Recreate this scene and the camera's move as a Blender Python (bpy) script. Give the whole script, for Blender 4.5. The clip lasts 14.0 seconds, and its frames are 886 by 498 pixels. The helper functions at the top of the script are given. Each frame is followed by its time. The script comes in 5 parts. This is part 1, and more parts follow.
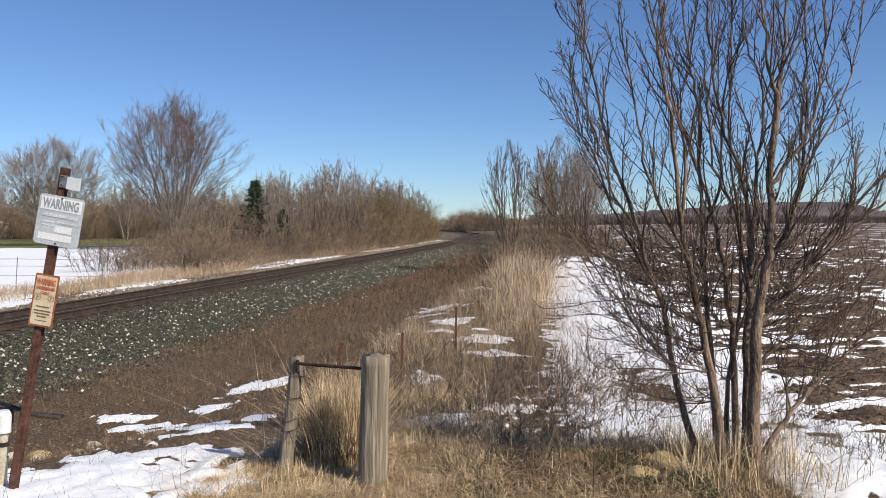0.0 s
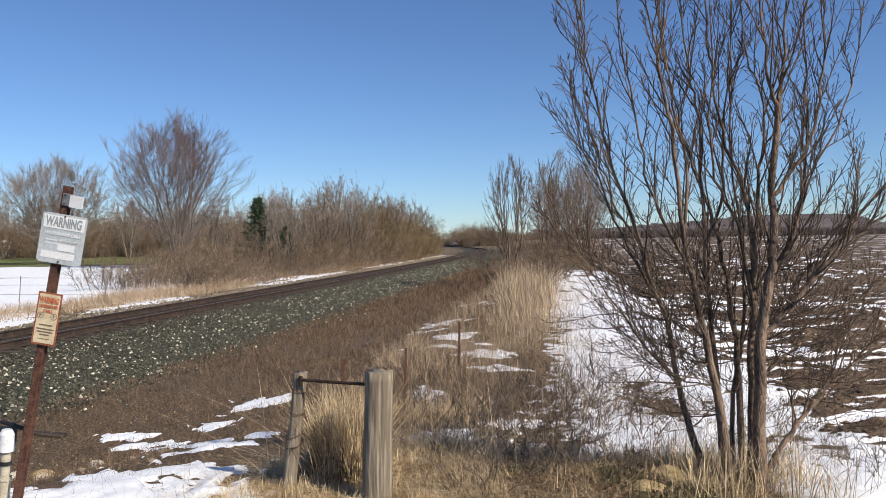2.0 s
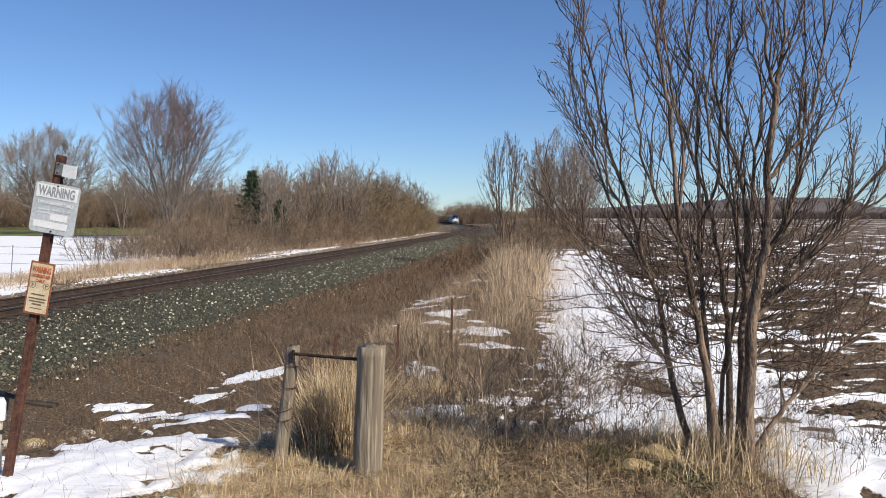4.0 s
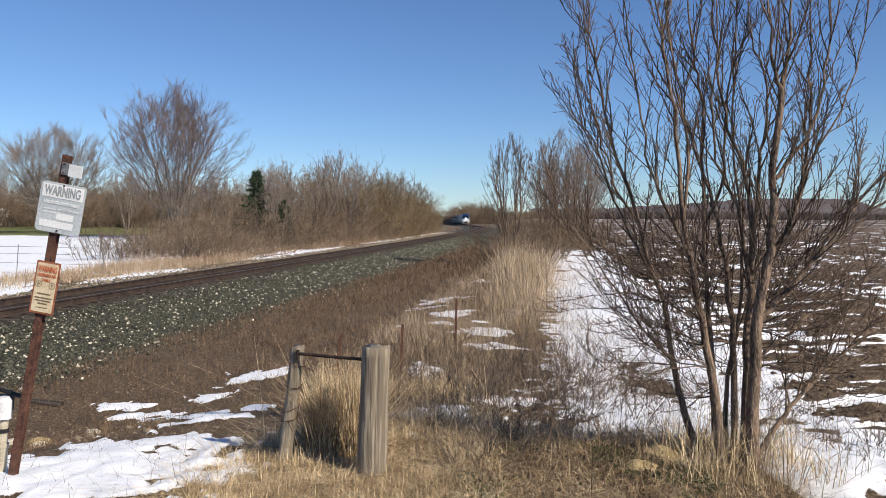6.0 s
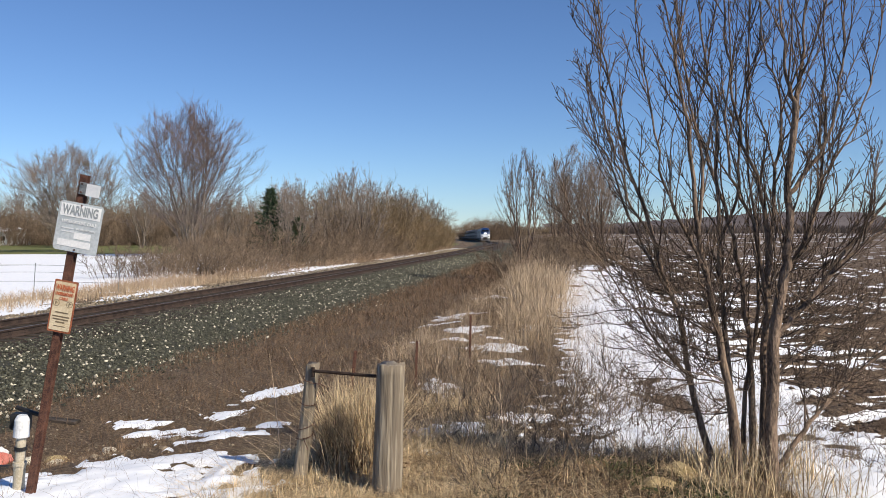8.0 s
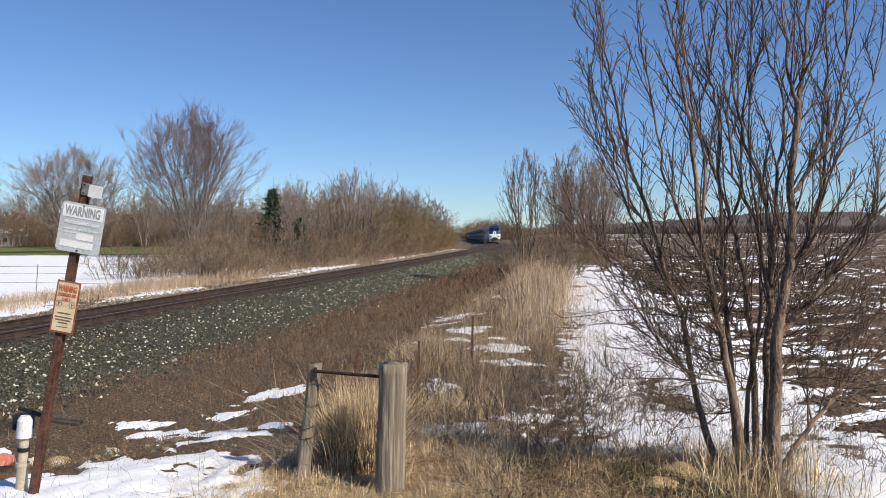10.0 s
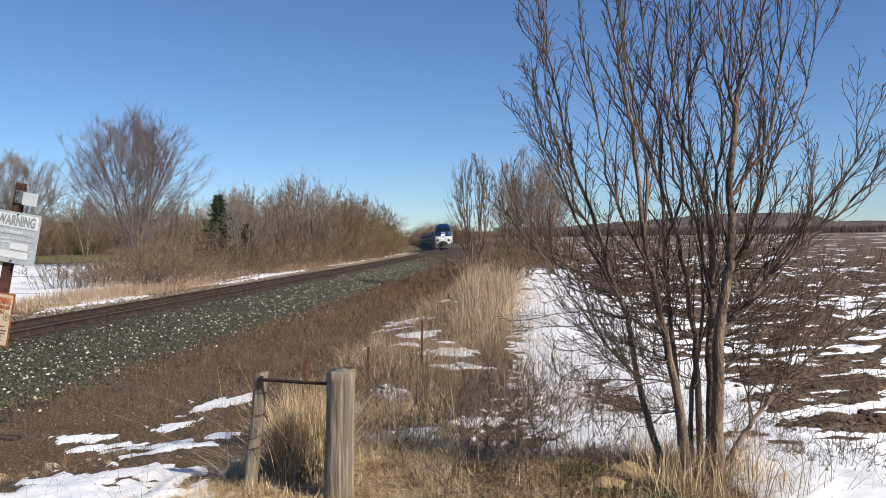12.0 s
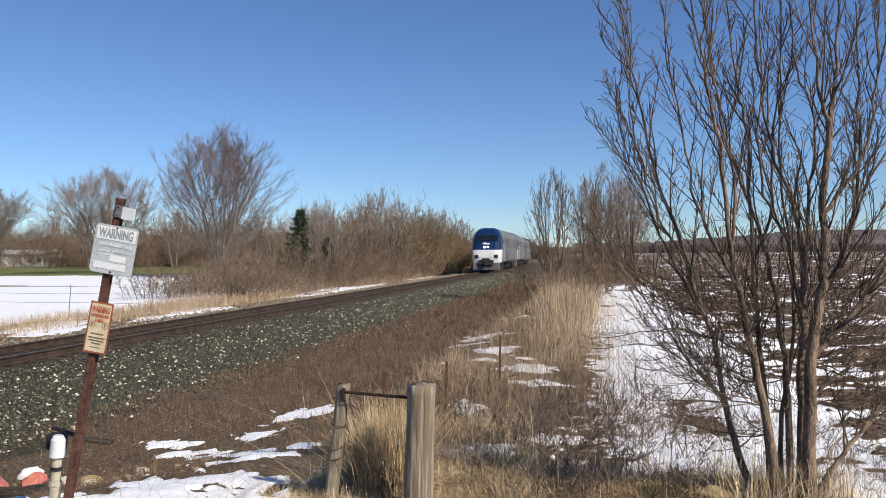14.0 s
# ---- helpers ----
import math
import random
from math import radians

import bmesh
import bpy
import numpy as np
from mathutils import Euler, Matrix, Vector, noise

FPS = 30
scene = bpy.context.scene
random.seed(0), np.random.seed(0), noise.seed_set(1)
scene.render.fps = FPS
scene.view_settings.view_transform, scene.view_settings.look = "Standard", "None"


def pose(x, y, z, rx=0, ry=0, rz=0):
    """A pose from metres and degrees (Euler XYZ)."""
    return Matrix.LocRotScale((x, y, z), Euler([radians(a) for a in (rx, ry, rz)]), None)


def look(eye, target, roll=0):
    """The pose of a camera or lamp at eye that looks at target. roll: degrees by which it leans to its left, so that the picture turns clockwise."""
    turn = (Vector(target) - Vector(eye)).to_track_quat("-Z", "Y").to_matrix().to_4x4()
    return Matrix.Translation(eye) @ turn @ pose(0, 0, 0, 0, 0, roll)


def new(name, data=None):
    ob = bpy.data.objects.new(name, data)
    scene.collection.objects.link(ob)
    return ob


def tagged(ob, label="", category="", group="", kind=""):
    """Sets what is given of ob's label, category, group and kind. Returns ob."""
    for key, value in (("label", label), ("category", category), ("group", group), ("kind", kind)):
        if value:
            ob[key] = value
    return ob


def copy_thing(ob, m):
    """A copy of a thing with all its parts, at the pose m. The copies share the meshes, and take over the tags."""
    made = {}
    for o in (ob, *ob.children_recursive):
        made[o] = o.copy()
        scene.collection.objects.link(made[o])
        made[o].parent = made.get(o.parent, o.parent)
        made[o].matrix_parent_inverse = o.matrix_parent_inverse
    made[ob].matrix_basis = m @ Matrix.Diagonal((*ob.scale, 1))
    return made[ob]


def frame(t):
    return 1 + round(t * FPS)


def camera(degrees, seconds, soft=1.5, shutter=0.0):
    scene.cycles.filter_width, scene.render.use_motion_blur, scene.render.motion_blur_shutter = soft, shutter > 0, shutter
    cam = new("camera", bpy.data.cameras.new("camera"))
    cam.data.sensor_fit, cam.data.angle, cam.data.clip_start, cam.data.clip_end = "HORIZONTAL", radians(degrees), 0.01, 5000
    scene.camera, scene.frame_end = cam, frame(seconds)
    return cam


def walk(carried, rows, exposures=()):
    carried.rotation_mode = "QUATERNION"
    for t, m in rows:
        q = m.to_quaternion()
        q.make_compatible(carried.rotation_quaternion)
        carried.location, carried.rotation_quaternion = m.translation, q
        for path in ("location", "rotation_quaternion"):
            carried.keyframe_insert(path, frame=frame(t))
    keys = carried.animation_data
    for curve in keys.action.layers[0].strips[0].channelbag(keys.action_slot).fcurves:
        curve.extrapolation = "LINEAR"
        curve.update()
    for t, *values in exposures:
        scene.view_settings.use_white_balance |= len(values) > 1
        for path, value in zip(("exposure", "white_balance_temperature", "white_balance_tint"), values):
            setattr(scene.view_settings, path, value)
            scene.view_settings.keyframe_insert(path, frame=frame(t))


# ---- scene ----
cam = camera(57.5, 14.0, soft=0.6)
EYE = 1.72
# seconds, sideways, ahead, up, pitch, roll, yaw
ROWS = [
    (0, 0.000, -0.001, 0.000, -1.844, 0.367, 0.001),
    (0.5, 0.004, 0.000, 0.002, -2.059, 0.039, 0.042),
    (1, 0.000, 0.002, -0.003, -2.073, 0.056, -0.463),
    (1.5, 0.002, 0.004, -0.003, -1.333, 0.687, -0.062),
    (2, 0.001, 0.000, -0.004, -0.758, 0.889, 0.173),
    (2.5, -0.003, 0.002, -0.001, -1.041, 0.546, 0.005),
    (3, -0.003, 0.004, -0.003, -1.687, 0.074, -0.258),
    (3.2, -0.002, 0.003, -0.003, -1.935, -0.090, -0.390),
    (5.5, -0.003, 0.006, -0.006, -2.585, -0.348, 0.107),
    (6, -0.005, 0.001, -0.004, -2.379, -0.300, 0.071),
    (6.5, -0.008, -0.002, -0.002, -1.688, -0.139, 0.435),
    (7, -0.011, -0.002, -0.001, -1.207, -0.051, 0.919),
    (7.5, -0.013, -0.001, -0.001, -1.358, -0.007, 1.214),
    (8, -0.011, -0.004, 0.000, -1.253, 0.108, 1.007),
    (10.5, -0.014, -0.001, -0.004, -1.180, 0.217, 1.149),
    (11, -0.010, 0.003, -0.003, -1.116, 0.249, -0.089),
    (11.5, -0.001, 0.005, -0.002, -1.148, 0.561, -2.036),
    (12, 0.004, 0.008, 0.000, -0.937, 0.816, -2.447),
    (12.5, 0.000, 0.010, -0.001, -0.762, 0.925, -1.660),
    (13, -0.004, -0.001, 0.000, 0.288, 1.237, -0.534),
    (13.5, -0.015, -0.004, 0.001, 0.652, 0.895, 0.913),
    (14, -0.020, -0.008, 0.005, 0.178, 0.367, 3.039),
]
walk(cam, [(t, pose(x, y, EYE + z, 90 + p, r, w)) for t, x, y, z, p, r, w in ROWS])

# ---------------------------------------------------------------- light
SUN_AZ, SUN_EL = radians(128), radians(38)     # clockwise from straight ahead, above the horizon
to_sun = Vector((math.sin(SUN_AZ) * math.cos(SUN_EL), math.cos(SUN_AZ) * math.cos(SUN_EL), math.sin(SUN_EL)))
world = bpy.data.worlds.new("sky")
scene.world = world
world.use_nodes = True
wn = world.node_tree
sky = wn.nodes.new("ShaderNodeTexSky")
sky.sky_type, sky.sun_disc = "NISHITA", False
sky.sun_elevation, sky.sun_rotation = SUN_EL, SUN_AZ
sky.altitude, sky.air_density, sky.dust_density, sky.ozone_density = 1200, 1.0, 0.0, 1.5
tint = wn.nodes.new("ShaderNodeMix")
tint.data_type, tint.blend_type = "RGBA", "MULTIPLY"
tint.inputs[0].default_value, tint.inputs[7].default_value = 1.0, (0.73, 0.94, 1.26, 1)
wn.links.new(sky.outputs[0], tint.inputs[6])
wn.links.new(tint.outputs[2], wn.nodes["Background"].inputs[0])
wn.nodes["Background"].inputs[1].default_value = 0.09
sun_data = bpy.data.lights.new("sun", "SUN")
sun_data.energy, sun_data.angle, sun_data.color = 5.4, radians(0.53), (1.0, 0.90, 0.75)
sun = new("sun", sun_data)
sun.matrix_world = look((0, 0, 60), Vector((0, 0, 60)) - to_sun)
scene.view_settings.exposure = 0.0

# ---------------------------------------------------------------- materials


def rgb(r, g, b):
    return (r, g, b, 1.0)


def material(name, dark, light, rough=0.85, scale=6.0, metal=0.0, bump=0.3, bump_scale=40.0, spread=0.0, island=0.0,
             stretch=(1, 1, 1), spec=0.3):
    """Two colours mixed by noise at two sizes, with fine relief; spread and island vary the brightness from object to object, piece to piece."""
    m = bpy.data.materials.new(name)
    m.use_nodes = True
    n, l = m.node_tree.nodes, m.node_tree.links
    b = n["Principled BSDF"]
    tc, mp = n.new("ShaderNodeTexCoord"), n.new("ShaderNodeMapping")
    mp.inputs["Scale"].default_value = stretch
    l.new(tc.outputs["Object"], mp.inputs[0])
    big, fine, mixn, ramp = n.new("ShaderNodeTexNoise"), n.new("ShaderNodeTexNoise"), n.new("ShaderNodeMath"), n.new("ShaderNodeValToRGB")
    big.inputs["Scale"].default_value, big.inputs["Detail"].default_value = scale, 4
    fine.inputs["Scale"].default_value, fine.inputs["Detail"].default_value = scale * 9, 3
    l.new(mp.outputs[0], big.inputs["Vector"]), l.new(mp.outputs[0], fine.inputs["Vector"])
    mixn.operation = "ADD"
    l.new(big.outputs["Fac"], mixn.inputs[0]), l.new(fine.outputs["Fac"], mixn.inputs[1])
    half = n.new("ShaderNodeMath")
    half.operation, half.inputs[1].default_value = "MULTIPLY", 0.5
    l.new(mixn.outputs[0], half.inputs[0])
    ramp.color_ramp.elements[0].position, ramp.color_ramp.elements[1].position = 0.41, 0.59
    ramp.color_ramp.elements[0].color, ramp.color_ramp.elements[1].color = rgb(*dark), rgb(*light)
    l.new(half.outputs[0], ramp.inputs[0])
    col = ramp.outputs[0]
    if spread or island:
        for k, kind in ((spread, "ShaderNodeObjectInfo"), (island, "ShaderNodeNewGeometry")):
            if not k:
                continue
            hsv, mr = n.new("ShaderNodeHueSaturation"), n.new("ShaderNodeMapRange")
            mr.inputs["To Min"].default_value, mr.inputs["To Max"].default_value = 1 - k, 1 + k
            src = n.new(kind).outputs["Random" if k is spread else "Random Per Island"]
            l.new(src, mr.inputs[0]), l.new(mr.outputs[0], hsv.inputs["Value"]), l.new(col, hsv.inputs["Color"])
            col = hsv.outputs[0]
    l.new(col, b.inputs["Base Color"])
    b.inputs["Roughness"].default_value, b.inputs["Metallic"].default_value = rough, metal
    b.inputs["Specular IOR Level"].default_value = spec
    if bump:
        bn, bt = n.new("ShaderNodeBump"), n.new("ShaderNodeTexNoise")
        bt.inputs["Scale"].default_value, bt.inputs["Detail"].default_value = bump_scale, 4
        l.new(mp.outputs[0], bt.inputs["Vector"]), l.new(bt.outputs["Fac"], bn.inputs["Height"])
        bn.inputs["Strength"].default_value, bn.inputs["Distance"].default_value = bump, 0.02
        l.new(bn.outputs[0], b.inputs["Normal"])
    return m


def glow(name, colour, strength):
    m = bpy.data.materials.new(name)
    m.use_nodes = True
    b = m.node_tree.nodes["Principled BSDF"]
    b.inputs["Base Color"].default_value = rgb(*colour)
    b.inputs["Emission Color"].default_value, b.inputs["Emission Strength"].default_value = rgb(*colour), strength
    return m


M = {}
M["bark"] = material("bark", (0.085, 0.062, 0.046), (0.29, 0.205, 0.145), 0.9, 9, bump=0.8, bump_scale=60, stretch=(1, 1, 0.35))
M["twig"] = material("twig", (0.06, 0.044, 0.033), (0.175, 0.122, 0.085), 0.85, 5, island=0.45, bump=0)
M["grey_twig"] = material("grey_twig", (0.17, 0.135, 0.11), (0.33, 0.27, 0.225), 0.9, 0.4, island=0.35, bump=0)
M["red_twig"] = material("red_twig", (0.115, 0.086, 0.08), (0.24, 0.18, 0.168), 0.9, 0.3, island=0.3, bump=0)
M["gold_twig"] = material("gold_twig", (0.165, 0.118, 0.066), (0.32, 0.235, 0.14), 0.9, 0.3, island=0.35, spread=0.2, bump=0)
M["brush_twig"] = material("brush_twig", (0.115, 0.082, 0.056), (0.285, 0.21, 0.145), 0.9, 0.5, island=0.4, spread=0.3, bump=0)
M["grey_bark"] = material("grey_bark", (0.13, 0.105, 0.085), (0.27, 0.22, 0.18), 0.9, 2, bump=0.5, bump_scale=20)
M["conifer"] = material("conifer", (0.018, 0.035, 0.016), (0.05, 0.075, 0.035), 0.8, 2, island=0.4, bump=0)
M["straw"] = material("straw", (0.40, 0.29, 0.165), (0.72, 0.57, 0.36), 0.75, 3, island=0.6, bump=0)
M["pale_straw"] = material("pale_straw", (0.31, 0.225, 0.14), (0.56, 0.43, 0.295), 0.75, 1, island=0.45, bump=0)
M["weed"] = material("weed", (0.085, 0.056, 0.036), (0.24, 0.16, 0.10), 0.9, 3, island=0.5, bump=0)
M["red_weed"] = material("red_weed", (0.24, 0.165, 0.11), (0.47, 0.345, 0.235), 0.9, 1, island=0.4, bump=0)
M["stone"] = material("stone", (0.048, 0.049, 0.034), (0.125, 0.123, 0.09), 0.9, 8, island=0.55, bump=0.4)
M["pale_stone"] = material("pale_stone", (0.40, 0.36, 0.27), (0.68, 0.62, 0.49), 0.85, 8, island=0.4, bump=0.4)
M["post"] = material("post", (0.19, 0.155, 0.115), (0.42, 0.36, 0.27), 0.9, 5, bump=0.9, bump_scale=30, stretch=(1, 1, 0.07))
M["rust"] = material("rust", (0.055, 0.026, 0.02), (0.16, 0.075, 0.05), 0.85, 18, bump=0.5, bump_scale=80)
M["tan_stone"] = material("tan_stone", (0.16, 0.125, 0.085), (0.34, 0.28, 0.20), 0.9, 9, island=0.5, bump=0.4)
M["dark_rust"] = material("dark_rust", (0.022, 0.015, 0.012), (0.07, 0.045, 0.032), 0.9, 18, bump=0.4)
M["rail"] = material("rail", (0.028, 0.019, 0.015), (0.075, 0.05, 0.038), 0.75, 4, bump=0.3)
M["rail_head"] = material("rail_head", (0.11, 0.085, 0.07), (0.20, 0.165, 0.14), 0.5, 5, metal=0.4, bump=0)
M["tie"] = material("tie", (0.022, 0.018, 0.014), (0.08, 0.063, 0.05), 0.95, 6, bump=0.7, spread=0.3, stretch=(0.2, 1, 1))
M["sign_grey"] = material("sign_grey", (0.40, 0.44, 0.46), (0.55, 0.585, 0.60), 0.5, 7, bump=0.05, spec=0.5)
M["sign_white"] = material("sign_white", (0.74, 0.75, 0.75), (0.86, 0.86, 0.85), 0.5, 9, bump=0.03)
M["plate_cream"] = material("plate_cream", (0.55, 0.43, 0.27), (0.74, 0.63, 0.44), 0.6, 11, bump=0.1)
M["plate_rust"] = material("plate_rust", (0.20, 0.06, 0.03), (0.40, 0.14, 0.07), 0.7, 20, bump=0.2)
M["orange_print"] = material("orange_print", (0.40, 0.09, 0.035), (0.55, 0.16, 0.07), 0.6, 20, bump=0)
M["dark_print"] = material("dark_print", (0.12, 0.09, 0.06), (0.25, 0.19, 0.12), 0.6, 20, bump=0)
M["white_plastic"] = material("white_plastic", (0.62, 0.63, 0.63), (0.78, 0.79, 0.79), 0.4, 6, bump=0.05)
M["beige_plastic"] = material("beige_plastic", (0.38, 0.33, 0.24), (0.55, 0.49, 0.38), 0.5, 9, bump=0.1)
M["black_plastic"] = material("black_plastic", (0.012, 0.012, 0.013), (0.03, 0.03, 0.03), 0.5, 9, bump=0.05)
M["pink_plastic"] = material("pink_plastic", (0.42, 0.12, 0.09), (0.58, 0.22, 0.17), 0.5, 9, bump=0.1)
M["sandstone"] = material("sandstone", (0.32, 0.235, 0.11), (0.55, 0.43, 0.23), 0.9, 9, bump=0.9, bump_scale=30)
M["silver"] = material("silver", (0.14, 0.143, 0.147), (0.22, 0.223, 0.227), 0.55, 0.8, metal=0.2, bump=0.03)
M["loco_white"] = material("loco_white", (0.70, 0.71, 0.72), (0.84, 0.84, 0.84), 0.35, 1.2, bump=0)
M["loco_blue"] = material("loco_blue", (0.005, 0.022, 0.08), (0.008, 0.034, 0.115), 0.3, 1.2, bump=0, spec=0.5)
M["undergear"] = material("undergear", (0.015, 0.014, 0.013), (0.05, 0.046, 0.042), 0.7, 3, bump=0.2)
M["roof_grey"] = material("roof_grey", (0.12, 0.12, 0.12), (0.2, 0.2, 0.2), 0.5, 1, metal=0.3, bump=0)
M["dark_glass"] = material("dark_glass", (0.008, 0.009, 0.011), (0.015, 0.017, 0.02), 0.25, 1, bump=0, spec=0.6)
M["sign_ink"] = material("sign_ink", (0.24, 0.27, 0.285), (0.36, 0.39, 0.40), 0.5, 30, bump=0)
M["dark_twig"] = material("dark_twig", (0.075, 0.058, 0.045), (0.19, 0.145, 0.11), 0.9, 0.4, island=0.35, bump=0)
M["coach_silver"] = material("coach_silver", (0.12, 0.122, 0.125), (0.19, 0.192, 0.195), 0.85, 0.8, bump=0, spec=0.05)
M["train_glass"] = material("train_glass", (0.006, 0.006, 0.007), (0.012, 0.012, 0.013), 0.6, 1, bump=0, spec=0.08)
M["headlight"] = glow("headlight", (1.0, 0.96, 0.86), 9.0)
M["siding"] = material("siding", (0.68, 0.68, 0.66), (0.80, 0.80, 0.78), 0.7, 0.6, bump=0.1, stretch=(1, 1, 5))
M["shed_door"] = material("shed_door", (0.52, 0.46, 0.42), (0.62, 0.56, 0.52), 0.7, 1, bump=0.1)
M["far_wood"] = material("far_wood", (0.085, 0.066, 0.058), (0.16, 0.125, 0.105), 0.95, 0.05, island=0.3, bump=0)
M["hill"] = material("hill", (0.10, 0.085, 0.085), (0.155, 0.135, 0.135), 1.0, 0.012, bump=0.0, spec=0.0)
M["galvanised"] = material("galvanised", (0.16, 0.17, 0.17), (0.30, 0.31, 0.31), 0.5, 9, metal=0.5, bump=0.05)
M["clod"] = material("clod", (0.05, 0.034, 0.024), (0.16, 0.112, 0.078), 0.95, 6, island=0.5, bump=0.5)
M["leaf"] = material("leaf", (0.03, 0.04, 0.012), (0.085, 0.10, 0.03), 0.7, 4, island=0.5, bump=0)
M["dead_leaf"] = material("dead_leaf", (0.12, 0.075, 0.04), (0.30, 0.20, 0.11), 0.8, 4, island=0.5, bump=0)

# ---------------------------------------------------------------- mesh helpers


def mesh_of(name, verts, faces, mats, index=None, smooth=False):
    me = bpy.data.meshes.new(name)
    me.from_pydata([tuple(v) for v in verts], [], [tuple(f) for f in faces])
    for m in mats if isinstance(mats, (list, tuple)) else [mats]:
        me.materials.append(m)
    if index is not None:
        me.polygons.foreach_set("material_index", np.asarray(index, dtype=np.int32))
    if smooth:
        me.polygons.foreach_set("use_smooth", np.ones(len(me.polygons), dtype=bool))
    me.update()
    return me


def put(name, me, parent=None, m=None, label=""):
    ob = new(name, me)
    if m is not None:
        ob.matrix_basis = m
    if parent is not None:
        ob.parent = parent
    if label:
        tagged(ob, label)
    return ob


def part(name, bm, mat, parent=None, label="", m=None):
    me = bpy.data.meshes.new(name)
    bm.to_mesh(me)
    bm.free()
    me.materials.append(mat)
    return put(name, me, parent, m, label)


def box(cx, cy, cz, sx, sy, sz, bevel=0.0, bm=None, rot=None):
    own = bm if bm is not None else bmesh.new()
    mat = Matrix.Translation((cx, cy, cz)) @ (rot or Matrix.Identity(4)) @ Matrix.Diagonal((sx, sy, sz, 1))
    got = bmesh.ops.create_cube(own, size=1, matrix=mat)
    if bevel:
        edges = list({e for v in got["verts"] for e in v.link_edges})
        bmesh.ops.bevel(own, geom=edges, offset=bevel, segments=2, profile=0.5, affect="EDGES")
    return own


def cyl(p, q, r, r2=None, n=10, bm=None):
    own = bm if bm is not None else bmesh.new()
    p, q = Vector(p), Vector(q)
    m = Matrix.Translation((p + q) / 2) @ (q - p).to_track_quat("Z", "Y").to_matrix().to_4x4()
    bmesh.ops.create_cone(own, cap_ends=True, segments=n, radius1=r, radius2=r if r2 is None else r2, depth=(q - p).length, matrix=m)
    return own


def jitter(bm, amount, size, seed=0.0):
    for v in bm.verts:
        v.co += noise.noise_vector(v.co * size + Vector((seed, seed * 2, 0))) * amount
    return bm


def hashed(ix, iy, seed):
    h = (ix.astype(np.int64) * 374761393 + iy.astype(np.int64) * 668265263 + seed * 974711) & 0x7FFFFFFF
    h = ((h ^ (h >> 13)) * 1274126177) & 0x7FFFFFFF
    return ((h ^ (h >> 16)) & 0xFFFF) / 65535.0


def vnoise(x, y, seed=0):
    x, y = np.asarray(x, float), np.asarray(y, float)
    ix, iy = np.floor(x), np.floor(y)
    fx, fy = x - ix, y - iy
    fx, fy = fx * fx * (3 - 2 * fx), fy * fy * (3 - 2 * fy)
    a, b = hashed(ix, iy, seed), hashed(ix + 1, iy, seed)
    c, d = hashed(ix, iy + 1, seed), hashed(ix + 1, iy + 1, seed)
    return a + (b - a) * fx + (c - a) * fy + (a - b - c + d) * fx * fy


def fbm(x, y, seed=0, octaves=4):
    total, amp, norm = 0, 1.0, 0
    for k in range(octaves):
        total = total + amp * vnoise(x * 2 ** k, y * 2 ** k, seed + 17 * k)
        norm += amp
        amp *= 0.5
    return total / norm


def step(a, b, x):
    t = np.clip((np.asarray(x, float) - a) / (b - a), 0, 1)
    return t * t * (3 - 2 * t)


# ---------------------------------------------------------------- the railway's line and the lie of the land
KNOT_Y = np.array([-80, -40, 0, 20, 60, 90, 120, 150, 200, 250, 300, 350, 430, 520, 700, 900.0])
KNOT_X = np.array([-26.8, -20.1, -13.4, -10.0, -3.35, 1.0, 4.1, 6.6, 8.9, 9.3, 9.2, 8.6, 6.4, 2.5, -7.0, -19.5])
_s = np.gradient(KNOT_X, KNOT_Y)


def line_x(y):
    """The track's middle, sideways, at the distance y ahead."""
    y = np.asarray(y, float)
    k = np.clip(np.searchsorted(KNOT_Y, y) - 1, 0, len(KNOT_Y) - 2)
    h = KNOT_Y[k + 1] - KNOT_Y[k]
    t = (y - KNOT_Y[k]) / h
    return ((2 * t ** 3 - 3 * t ** 2 + 1) * KNOT_X[k] + (t ** 3 - 2 * t ** 2 + t) * h * _s[k]
            + (3 * t ** 2 - 2 * t ** 3) * KNOT_X[k + 1] + (t ** 3 - t ** 2) * h * _s[k + 1])


RAIL_TOP, TIE_TOP = -0.38, -0.56


def fall(y):
    """How far the line has dropped below its near level at the distance y."""
    d = np.maximum(0, np.asarray(y, float) - 95)
    return 0.0078 * d * d / (d + 25)


def off_line(x, y):
    return (x - line_x(np.clip(y, -79, 899))) * 0.986


def field_edge(y):
    return 0.135 * y + 2.45


def grass_edge(y):
    return 0.12 * y + 0.25


